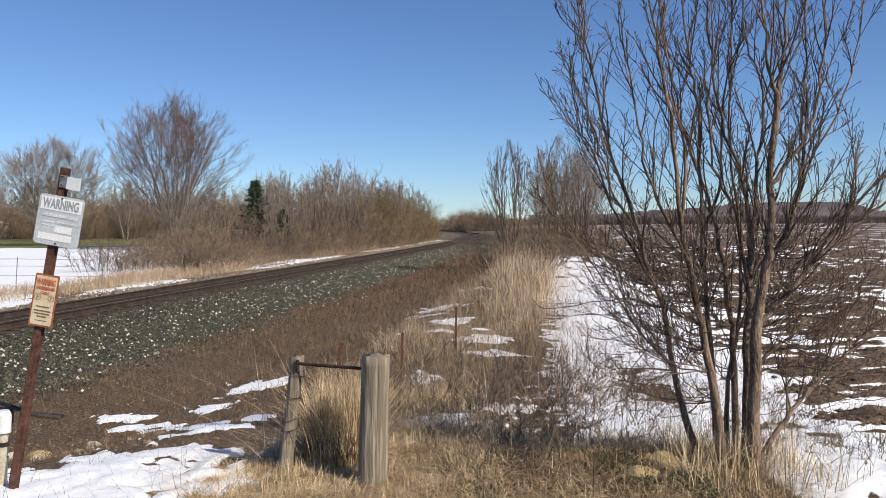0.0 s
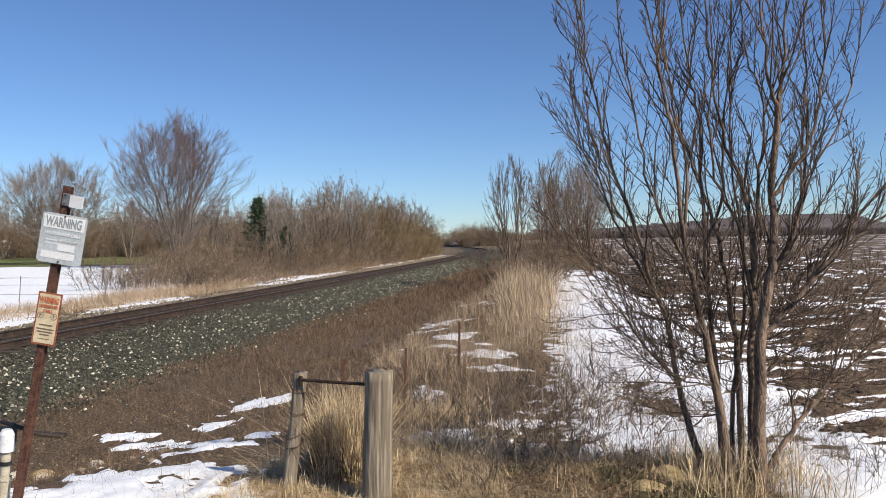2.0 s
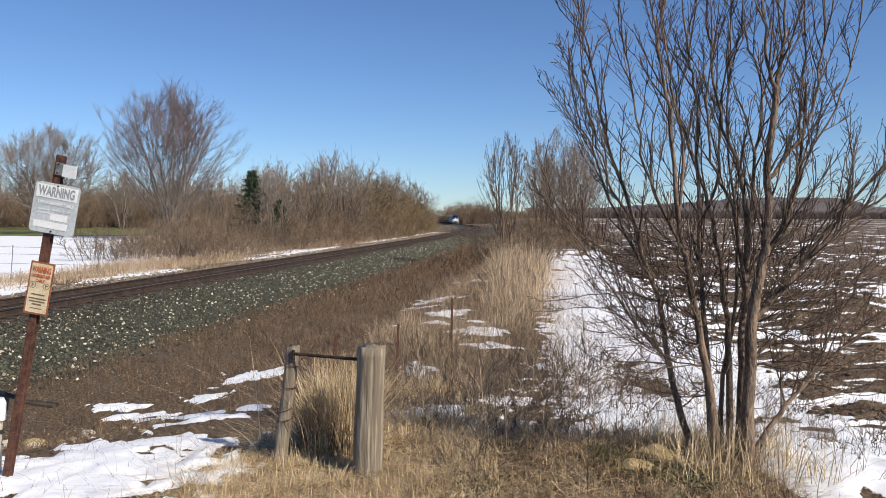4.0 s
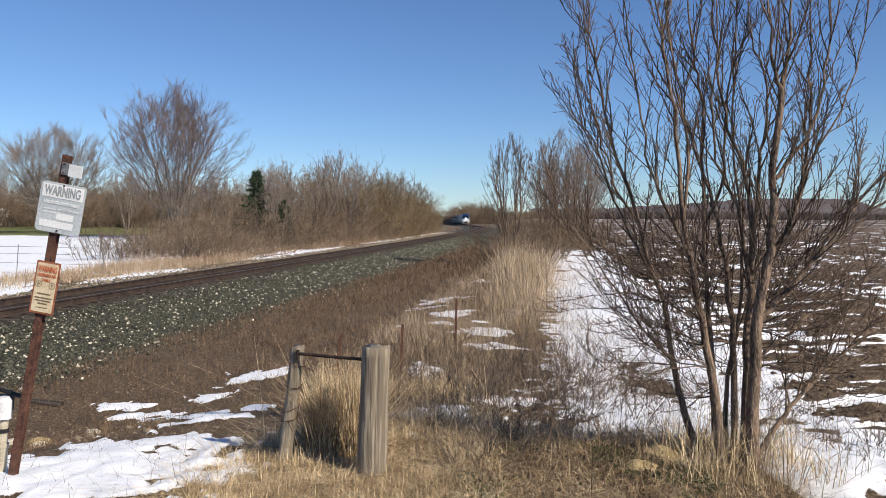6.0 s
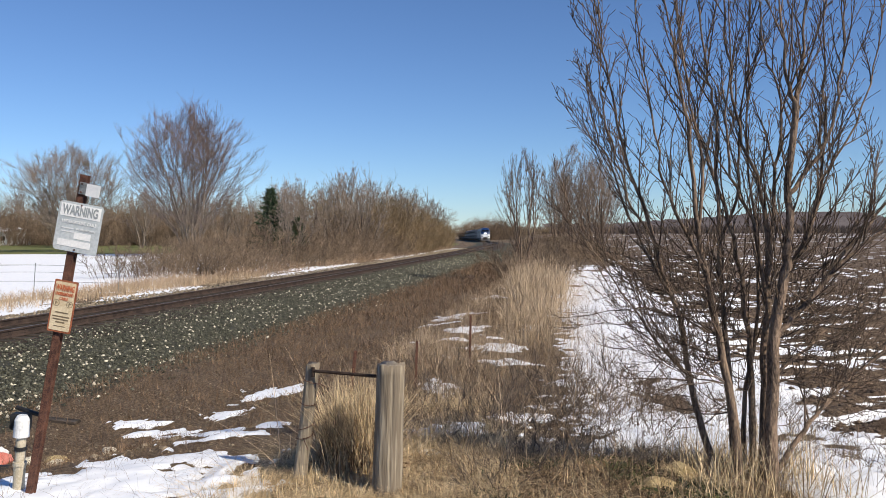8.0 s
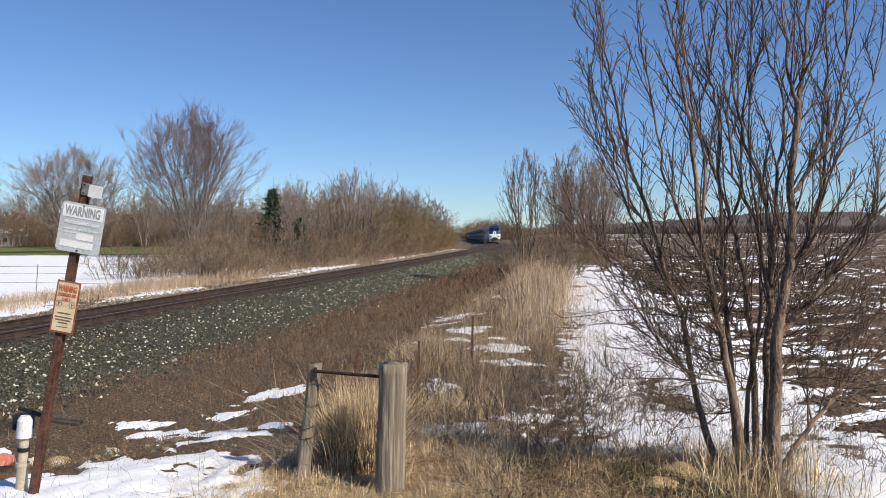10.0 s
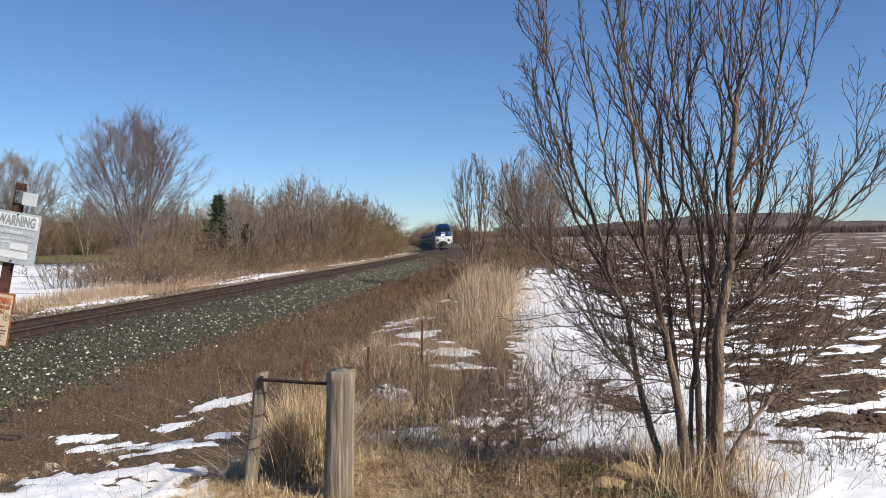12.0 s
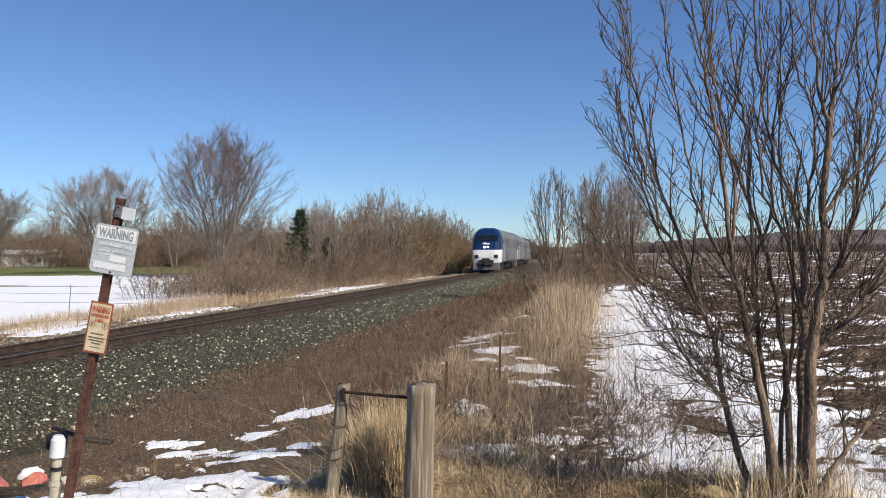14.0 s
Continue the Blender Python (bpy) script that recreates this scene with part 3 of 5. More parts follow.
x, y = scatter(1500, -0.95, -0.5, 5.52, 6.15, lambda x, y, r: r.uniform(0, 1, len(x)) > 0.35, 19)
stuff("grass_clump", blades("grass_clump_dark", x, y, 0.50, 0.006, 0.25, M["weed"], curl=1.6, seg=5), "brown drooping dead grass among the straw", "grass")
x, y = scatter(60000, -0.2, 2.3, 4.3, 7.2, lambda x, y, r: (snow_cover(x, y) < 0.5) & (fbm(x * 1.1, y * 1.1, 141) + r.normal(0, 0.18, len(x)) > 0.42), 10)
cut = int(len(x) * 0.55)
stuff("pale_weeds", blades("pale_weeds", x[cut:], y[cut:], 0.16, 0.0045, 1.9, M["straw"], seg=4), "pale dry grass tangled over the bank", "grass")
x, y = x[:cut], y[:cut]
stuff("brown_weeds", blades("brown_weeds", x, y, 0.15, 0.0045, 1.7, M["weed"], seg=4), "tangled brown weeds on the grassy bank", "weeds")
x, y = scatter(9000, -0.95, 0.35, 6.0, 9.5, lambda x, y, r: (snow_cover(x, y) < 0.5) & (fbm(x * 1.2, y * 1.2, 145) + r.normal(0, 0.12, len(x)) > 0.5), 32)
stuff("bank_straw", blades("bank_straw", x, y, 0.30, 0.006, 0.9, M["straw"], seg=4), "pale dry straw behind the wooden posts", "grass")
x, y = scatter(9000, 0.05, 1.7, 4.3, 5.9, lambda x, y, r: fbm(x * 1.7, y * 1.7, 143) + r.normal(0, 0.05, len(x)) > 0.53, 28)
stuff("ground_leaves", blades("ground_leaves", x, y, 0.035, 0.03, 1.2, M["leaf"], seg=2, pz=land(x, y) + 0.03), "low dark green leaves creeping through dead grass", "plants")
x, y = scatter(5000, -1.2, 2.0, 4.3, 6.6, lambda x, y, r: (snow_cover(x, y) < 0.5) & (r.uniform(0, 1, len(x)) > 0.3), 29)
stuff("fallen_leaves", blades("fallen_leaves", x, y, 0.035, 0.03, 1.6, M["dead_leaf"], seg=2, pz=land(x, y) + 0.025), "small brown fallen leaves lying in the grass", "leaves")
x, y = scatter(170, 0.0, 2.3, 4.6, 6.4, lambda x, y, r: r.uniform(0, 1, len(x)) < 0.8, 30)
stuff("arching_stalks", blades("arching_stalks", x, y, 0.55, 0.006, 0.9, M["dead_leaf"], curl=0.9, seg=7), "long brown stalks arching over the bank", "weeds")
x, y = scatter(16000, -4.5, -0.9, 5.0, 9.5, lambda x, y, r: (snow_cover(x, y) < 0.45) & (fbm(x * 1.2, y * 1.2, 151) + r.normal(0, 0.1, len(x)) > 0.5), 11)
stuff("short_grass", blades("short_grass", x, y, 0.06, 0.004, 1.6, M["weed"]), "short trodden brown grass between snow patches", "grass")
x, y = scatter(5200, 1.0, 7.0, 5.0, 14, lambda x, y, r: fbm(x * 0.8, y * 0.8, 155) + r.normal(0, 0.12, len(x)) > 0.5, 15)
stuff("snow_stalks", blades("snow_stalks", x, y, 0.36, 0.0045, 0.7, M["weed"], seg=4), "thin dead stalks standing out of the snow", "weeds")
x, y = scatter(900, 1.5, 2.5, 4.9, 5.9, lambda x, y, r: r.uniform(0, 1, len(x)) < 0.7, 31)
stuff("root_grass", blades("root_grass", x, y, 0.42, 0.006, 0.3, M["straw"], curl=0.8, seg=5), "pale dry grass growing up round the tree's root", "grass")
x, y = scatter(260, -1.3, 1.2, 5.3, 9.5, lambda x, y, r: r.uniform(0, 1, len(x)) < 0.7, 16)
stuff("long_stalks", blades("long_stalks", x, y, 0.85, 0.006, 0.45, M["pale_straw"], curl=0.6, seg=5), "long dry grass stalks bending over the brush", "grass")
x, y = scatter(1100, -4.2, -1.2, 4.6, 7.0, lambda x, y, r: r.uniform(0, 1, len(x)) < 0.8, 17)
stuff("snow_twigs", blades("snow_twigs", x, y, 0.18, 0.0035, 1.1, M["weed"], seg=4), "thin dead twigs poking out of the melting snow", "weeds")
x, y = scatter(15000, -1.5, 0.4, 4.3, 5.5, lambda x, y, r: fbm(x * 1.6, y * 1.6, 156) + r.normal(0, 0.1, len(x)) > 0.42, 18)
stuff("straw_mat", blades("straw_mat", x, y, 0.14, 0.006, 2.6, M["straw"], curl=0.4), "bright flattened straw at the foot of the posts", "grass")


def clods(n, seed):
    """Lumps of turned earth lying on the field."""
    rs = np.random.RandomState(seed)
    y = 8 + 45 * rs.uniform(0, 1, n) ** 1.8
    x = field_edge(y) + 0.4 + 34 * rs.uniform(0, 1, n) ** 1.3
    k = snow_cover(x, y) < 0.62
    x, y = x[k], y[k]
    n = len(x)
    s = (0.015 + 0.04 * rs.uniform(0, 1, n) ** 2.5) * (1 + y / 60)
    octa = np.array([[1.3, 0, 0], [0, 0.9, 0], [-1.3, 0, 0], [0, -0.9, 0], [0, 0, 0.6], [0, 0, -0.6]], float)
    V = octa[None] * rs.uniform(0.5, 1.1, (n, 6, 1)) + rs.uniform(-0.25, 0.25, (n, 6, 3))
    V = V * s[:, None, None] + np.stack([x, y, land(x, y) + s * 0.2], -1)[:, None]
    tri = np.array([[0, 1, 4], [1, 2, 4], [2, 3, 4], [3, 0, 4], [1, 0, 5], [2, 1, 5], [3, 2, 5], [0, 3, 5]])
    return fast_mesh("clods", V.reshape(-1, 3), (np.arange(n)[:, None, None] * 6 + tri[None]).reshape(-1, 3), M["clod"])


stuff("clods", clods(26000, 33), "dark lumps of turned earth on the ploughed field", "soil")
# stubble on the field
x, y = scatter(80000, 3.5, 45, 7, 60, lambda x, y, r: (x > field_edge(y)) & (snow_cover(x, y) < 0.5) & (r.uniform(0, 1, len(x)) < 12 / y), 12)
stuff("stubble", blades("stubble", x, y, 0.14, 0.007, 1.3, M["pale_straw"]), "broken crop stubble on the ploughed field", "stubble")
# far side of the track: reddish weeds along the thicket, pale grass by the lawn
x, y = scatter(80000, -16, 4, 26, 128, lambda x, y, r: keep_u(-9.0, -5.5, 161, 0.42)(x, y, r) & (y > 33 + 10 * r.normal(0, 0.4, len(x))), 13)
stuff("red_weeds", blades("red_weeds", x, y, 0.65, 0.028, 0.5, M["red_weed"]), "reddish-brown dead weeds at the foot of the thicket", "weeds")
x, y = scatter(42000, -24, -9, 22, 46, keep_u(-8.8, -5.0, 171, 0.46), 14)
stuff("lineside_grass", blades("lineside_grass", x, y, 0.45, 0.016, 0.5, M["pale_straw"]), "pale dry grass between track and snowy lawn", "grass")

# ---------------------------------------------------------------- trees and brush


class Wood:
    """Collects tapered tubes into one mesh."""

    def __init__(self, seed):
        self.v, self.f, self.rs, self.count, self.taper = [], [], random.Random(seed), 0, 1.0

    def tube(self, pts, r0, r1, sides):
        n = len(pts)
        up = Vector((0.31, 0.77, 0.55))
        for i, p in enumerate(pts):
            d = (pts[min(i + 1, n - 1)] - pts[max(i - 1, 0)]).normalized()
            a = d.cross(up).normalized()
            b = d.cross(a)
            r = r1 + (r0 - r1) * (1 - i / (n - 1)) ** self.taper
            for k in range(sides):
                t = 2 * math.pi * k / sides
                self.v.append(p + a * (r * math.cos(t)) + b * (r * math.sin(t)))
        o = self.count
        for i in range(n - 1):
            for k in range(sides):
                self.f.append((o + i * sides + k, o + i * sides + (k + 1) % sides, o + (i + 1) * sides + (k + 1) % sides, o + (i + 1) * sides + k))
        self.count += n * sides

    def limb(self, p, d, length, r0, r1, segs, wobble, rise, sides):
        pts = [Vector(p)]
        d = Vector(d).normalized()
        for _ in range(segs):
            d = (d + Vector([self.rs.gauss(0, wobble) for _ in range(3)]) + Vector((0, 0, rise))).normalized()
            pts.append(pts[-1] + d * (length / segs))
        self.tube(pts, r0, r1, sides)
        return pts

    def side_way(self, d, angle):
        d = Vector(d).normalized()
        a = d.cross(Vector((self.rs.gauss(0, 1), self.rs.gauss(0, 1), self.rs.gauss(0, 1)))).normalized()
        return (d * math.cos(angle) + a * math.sin(angle)).normalized()

    def mesh(self, name, mat):
        return fast_mesh(name, np.array([tuple(v) for v in self.v]), np.array(self.f), mat, smooth=True)


def along(pts, s):
    k = min(int(s * (len(pts) - 1)), len(pts) - 2)
    t = s * (len(pts) - 1) - k
    return pts[k].lerp(pts[k + 1], t), (pts[k + 1] - pts[k]).normalized()


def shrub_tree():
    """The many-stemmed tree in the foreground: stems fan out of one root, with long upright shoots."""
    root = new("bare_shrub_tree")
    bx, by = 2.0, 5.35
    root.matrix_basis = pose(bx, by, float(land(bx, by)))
    trunk, crown = Wood(4), Wood(5)
    trunk.taper = 1.7
    curves = []
    rs = crown.rs
    V3 = Vector

    def curve(ctrl, wob):
        out = []
        for i in range(len(ctrl) - 1):
            p0, p1, p2, p3 = ctrl[max(i - 1, 0)], ctrl[i], ctrl[i + 1], ctrl[min(i + 2, len(ctrl) - 1)]
            for k in range(4):
                t = k / 4
                q = 0.5 * ((2 * p1) + (p2 - p0) * t + (2 * p0 - 5 * p1 + 4 * p2 - p3) * t * t + (3 * p1 - p0 - 3 * p2 + p3) * t ** 3)
                out.append(q + V3([rs.gauss(0, wob) for _ in range(3)]))
        return out + [ctrl[-1]]

    def spurs(pts, r, gap):
        """Short side twigs with a thicker bud, one after another along a shoot."""
        run = sum((b - a).length for a, b in zip(pts, pts[1:]))
        n = int(run / gap)
        for k in range(n):
            q, e = along(pts, min(0.99, (k + rs.random()) / max(1, n)))
            w = (crown.side_way(e, rs.uniform(0.6, 1.1)) + V3((0, 0, 0.25))).normalized()
            ln = rs.uniform(0.015, 0.07) if rs.random() < 0.75 else rs.uniform(0.07, 0.16)
            tip = crown.limb(q, w, ln, min(r, 0.0024), 0.0016, 2, 0.12, 0.08, 3)[-1]
            crown.tube([tip - w * 0.004, tip + w * 0.006, tip + w * 0.014], 0.0036, 0.0010, 3)

    def shoots(pts, r0, r1, n, lo, length, depth):
        for k in range(n):
            f = lo + (1 - lo) * (k + rs.random()) / n
            p, d = along(pts, min(0.985, f))
            out = V3((p.x * 0.5, p.y * 0.8, 0.7)).normalized()
            w = (crown.side_way(d, rs.uniform(0.35, 0.8)) + 0.12 * out + V3((0, 0, 0.3))).normalized()
            ln = length * rs.uniform(0.4, 1.2) * (1.15 - 0.55 * f)
            here = r0 + (r1 - r0) * f
            rr = max(0.0026, min((0.0034, 0.0065)[depth], here * rs.uniform(0.35, 0.6)))
            br = crown.limb(p, w, ln, rr, 0.0018, 7, 0.06, 0.05, 4)
            if depth:
                shoots(br, rr, 0.002, rs.randint(3, 5), 0.2, ln * 0.55, 0)
            spurs(br, rr * 0.6, 0.055)

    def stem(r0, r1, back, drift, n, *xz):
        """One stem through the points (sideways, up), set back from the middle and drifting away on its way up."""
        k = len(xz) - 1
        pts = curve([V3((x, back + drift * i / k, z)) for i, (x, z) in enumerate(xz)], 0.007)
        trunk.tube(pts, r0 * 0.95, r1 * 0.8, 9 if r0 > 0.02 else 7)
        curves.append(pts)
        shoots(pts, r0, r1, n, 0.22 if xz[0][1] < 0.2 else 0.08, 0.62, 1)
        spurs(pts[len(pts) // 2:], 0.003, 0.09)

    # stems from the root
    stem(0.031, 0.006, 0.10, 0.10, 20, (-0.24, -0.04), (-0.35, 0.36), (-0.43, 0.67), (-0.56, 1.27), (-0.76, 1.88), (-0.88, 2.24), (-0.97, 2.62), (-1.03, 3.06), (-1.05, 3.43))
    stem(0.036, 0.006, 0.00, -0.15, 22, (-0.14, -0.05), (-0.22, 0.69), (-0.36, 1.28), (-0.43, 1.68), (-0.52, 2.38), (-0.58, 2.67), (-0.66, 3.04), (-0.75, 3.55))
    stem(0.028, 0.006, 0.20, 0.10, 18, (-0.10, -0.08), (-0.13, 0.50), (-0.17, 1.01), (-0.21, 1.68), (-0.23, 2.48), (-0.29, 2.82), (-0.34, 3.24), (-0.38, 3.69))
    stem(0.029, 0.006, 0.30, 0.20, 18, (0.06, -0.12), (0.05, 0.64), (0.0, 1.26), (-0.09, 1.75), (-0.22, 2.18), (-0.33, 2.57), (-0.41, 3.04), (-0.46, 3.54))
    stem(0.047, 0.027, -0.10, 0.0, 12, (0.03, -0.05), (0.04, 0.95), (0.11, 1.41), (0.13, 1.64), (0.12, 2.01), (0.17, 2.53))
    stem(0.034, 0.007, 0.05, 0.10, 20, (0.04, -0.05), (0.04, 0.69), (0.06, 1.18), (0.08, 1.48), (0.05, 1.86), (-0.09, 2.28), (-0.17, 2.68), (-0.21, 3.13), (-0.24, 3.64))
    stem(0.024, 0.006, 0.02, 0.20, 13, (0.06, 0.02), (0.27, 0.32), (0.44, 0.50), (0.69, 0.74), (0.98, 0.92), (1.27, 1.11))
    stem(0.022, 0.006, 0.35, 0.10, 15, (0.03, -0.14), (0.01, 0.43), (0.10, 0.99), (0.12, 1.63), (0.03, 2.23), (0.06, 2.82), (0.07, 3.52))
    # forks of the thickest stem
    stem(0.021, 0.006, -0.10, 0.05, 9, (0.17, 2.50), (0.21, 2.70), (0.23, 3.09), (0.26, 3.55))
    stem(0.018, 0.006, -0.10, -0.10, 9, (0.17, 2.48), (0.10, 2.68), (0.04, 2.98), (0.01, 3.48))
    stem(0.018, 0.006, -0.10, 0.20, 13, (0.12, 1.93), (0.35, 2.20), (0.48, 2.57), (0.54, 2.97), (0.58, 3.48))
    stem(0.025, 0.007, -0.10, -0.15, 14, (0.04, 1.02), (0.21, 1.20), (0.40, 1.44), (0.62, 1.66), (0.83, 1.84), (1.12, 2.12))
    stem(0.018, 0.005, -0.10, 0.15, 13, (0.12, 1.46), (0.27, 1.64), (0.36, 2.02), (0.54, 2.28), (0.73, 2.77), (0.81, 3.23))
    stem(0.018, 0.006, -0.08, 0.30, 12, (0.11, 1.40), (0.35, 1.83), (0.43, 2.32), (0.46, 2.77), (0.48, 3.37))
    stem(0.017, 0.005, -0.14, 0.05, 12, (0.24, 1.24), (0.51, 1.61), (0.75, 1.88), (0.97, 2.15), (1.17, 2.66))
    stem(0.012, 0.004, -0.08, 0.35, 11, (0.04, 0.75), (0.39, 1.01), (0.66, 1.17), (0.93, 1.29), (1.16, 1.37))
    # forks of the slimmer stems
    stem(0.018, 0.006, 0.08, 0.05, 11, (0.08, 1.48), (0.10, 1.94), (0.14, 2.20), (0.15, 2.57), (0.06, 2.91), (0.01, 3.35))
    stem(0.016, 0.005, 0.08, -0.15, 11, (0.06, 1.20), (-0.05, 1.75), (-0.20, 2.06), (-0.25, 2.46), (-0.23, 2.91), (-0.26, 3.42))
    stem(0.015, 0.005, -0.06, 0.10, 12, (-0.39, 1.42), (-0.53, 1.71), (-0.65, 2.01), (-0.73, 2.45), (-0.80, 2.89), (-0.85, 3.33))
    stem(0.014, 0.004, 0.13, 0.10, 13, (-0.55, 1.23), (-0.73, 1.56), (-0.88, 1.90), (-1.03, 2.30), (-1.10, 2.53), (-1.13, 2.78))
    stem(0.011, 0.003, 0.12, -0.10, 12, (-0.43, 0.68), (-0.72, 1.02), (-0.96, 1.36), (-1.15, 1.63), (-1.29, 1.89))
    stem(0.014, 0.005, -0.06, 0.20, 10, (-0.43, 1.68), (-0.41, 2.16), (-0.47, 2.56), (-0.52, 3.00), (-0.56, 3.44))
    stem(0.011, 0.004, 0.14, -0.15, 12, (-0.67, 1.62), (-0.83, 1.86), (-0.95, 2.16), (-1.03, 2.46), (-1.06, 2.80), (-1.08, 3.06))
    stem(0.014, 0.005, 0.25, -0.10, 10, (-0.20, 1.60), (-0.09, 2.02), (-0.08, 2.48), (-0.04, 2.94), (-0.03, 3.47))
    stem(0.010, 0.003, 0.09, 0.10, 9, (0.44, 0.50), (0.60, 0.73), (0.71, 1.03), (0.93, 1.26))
    # low spreading twigs
    for _ in range(150):
        a = rs.uniform(2.1, 4.3) if rs.random() < 0.62 else rs.uniform(-0.9, 1.1)
        h = rs.uniform(0.5, 1.5)
        pts = rs.choice(curves[:4] if math.cos(a) < 0 else curves[4:7])
        p = min(pts, key=lambda q: abs(q.z - h))
        br = crown.limb(p, (math.cos(a), 0.6 * math.sin(a), rs.uniform(-0.15, 0.5)), rs.uniform(0.4, 1.0), rs.uniform(0.003, 0.007), 0.0015, 8, 0.19, 0.02, 4)
        shoots(br, 0.006, 0.002, 6, 0.15, 0.30, 0)
    put("trunk", trunk.mesh("trunk", M["bark"]), root, None, "several slim brown-grey stems rising from one root")
    put("crown", crown.mesh("crown", M["twig"]), root, None, "dense leafless upright twigs with small buds")
    return tagged(root, "leafless many-stemmed shrub tree standing in snow", "tree")


def bare_tree(name, seed, height, spread, stems, trunk_h, bark, twig, density=1.0, thick=1.0, rise=0.10):
    """A leafless tree: a short bole or several, limbs, branches and a cloud of fine twigs. Returns the root at the origin."""
    root = new(name)
    trunk, crown = Wood(seed), Wood(seed + 1)
    rs = trunk.rs
    tw = 0.0085 * thick
    mid = Vector((0, 0, 0.58 * height))

    def dome(a, tilt, k=1.0):
        """A point of the crown's outside: a from above, tilt from upright."""
        return mid + Vector((math.sin(tilt) * math.cos(a) * spread / 2, math.sin(tilt) * math.sin(a) * spread / 2, math.cos(tilt) * 0.42 * height)) * k

    def reach(w, p, q, r0, r1, segs, sides, bow):
        pts = []
        for i in range(segs + 1):
            t = i / segs
            c = p.lerp(q, t) + Vector((0, 0, -bow * (q - p).length * math.sin(math.pi * t) * (1 - t)))
            c += Vector([rs.gauss(0, 0.012) * (q - p).length for _ in range(3)]) * (1 if 0 < i else 0)
            pts.append(c)
        w.tube(pts, r0, r1, sides)
        return pts

    for k in range(stems):
        a = 2 * math.pi * (k + rs.random() * 0.5) / stems
        tilt = rs.uniform(0.5, 1.2) if k else 0.4
        p = Vector((0.02 * height * math.cos(a), 0.02 * height * math.sin(a), -0.1)) * (1 if stems > 1 else 0.0) + Vector((0, 0, -0.1))
        pts = reach(trunk, p, dome(a, tilt, 0.9), 0.026 * height * thick / math.sqrt(stems), 0.012 * thick, 9, 7, -0.10)
        for _ in range(int(20 * density)):
            sfrac = rs.uniform(trunk_h, 0.95)
            p2, d2 = along(pts, sfrac)
            t2 = min(2.1, max(0.0, tilt + rs.gauss(0, 0.5) + 1.1 * (0.6 - sfrac)))
            goal = dome(a + rs.gauss(0, 0.75), t2, rs.uniform(0.68, 1.0) + 0.1 * math.sin(5 * a + 3 * t2))
            b2 = reach(trunk, p2, goal, 0.042 * thick * (1.1 - sfrac) + tw, tw * 0.8, 6, 4, 0.12)
            l2 = (goal - p2).length
            for _ in range(int(9 * density)):
                q, e = along(b2, rs.uniform(0.2, 1.0))
                l3 = min(l2 * 0.35, 0.11 * spread) * rs.uniform(0.4, 1.0)
                way = crown.side_way(e, rs.uniform(0.3, 0.8)) + (q - mid).normalized() * 0.5 + Vector((0, 0, 0.3))
                b3 = crown.limb(q, way, l3, tw * 1.4, tw * 0.6, 4, 0.10, rise, 3)
                for _ in range(int(6 * density)):
                    q2, e2 = along(b3, rs.uniform(0.15, 1.0))
                    crown.limb(q2, crown.side_way(e2, rs.uniform(0.3, 0.75)) + Vector((0, 0, 0.2)), l3 * rs.uniform(0.3, 0.7), tw * 0.9, tw * 0.45, 2, 0.1, rise, 3)
    put("trunk", trunk.mesh("trunk", bark), root)
    put("crown", crown.mesh("crown", twig), root)
    return root


def bush_mesh(name, seed, height, radius, stems, twigs, mat, tw=0.016, splay=0.35, wob=0.10):
    """Dense leafless brush: many thin stems, each with twigs all the way up."""
    w = Wood(seed)
    rs = w.rs
    for _ in range(stems):
        a, r = rs.uniform(0, 6.283), radius * math.sqrt(rs.random())
        p = Vector((r * math.cos(a), r * math.sin(a), -0.15))
        ln = height * rs.uniform(0.6, 0.93) * (1 - 0.25 * r / radius)
        pts = w.limb(p, (splay * math.cos(a) * r / radius, splay * math.sin(a) * r / radius, 1), ln, tw * 1.7, tw * 0.6, 6, wob, 0.03 - 0.1 * (splay > 1), 3)
        for _ in range(twigs):
            q, d = along(pts, rs.uniform(0.12, 1.0))
            l2 = ln * rs.uniform(0.12, 0.3)
            b = w.limb(q, w.side_way(d, rs.uniform(0.35, 0.9)), l2, tw * 0.8, tw * 0.45, 3, 0.14, 0.08, 3)
            for _ in range(3):
                q2, d2 = along(b, rs.uniform(0.2, 1.0))
                w.limb(q2, w.side_way(d2, rs.uniform(0.4, 0.8)), l2 * rs.uniform(0.3, 0.7), tw * 0.6, tw * 0.35, 2, 0.1, 0.05, 3)
    return w.mesh(name, mat)


def on_land(x, y, turn=0.0, size=1.0):
    return pose(x, y, float(land(x, y)), 0, 0, turn) @ Matrix.Scale(size, 4)


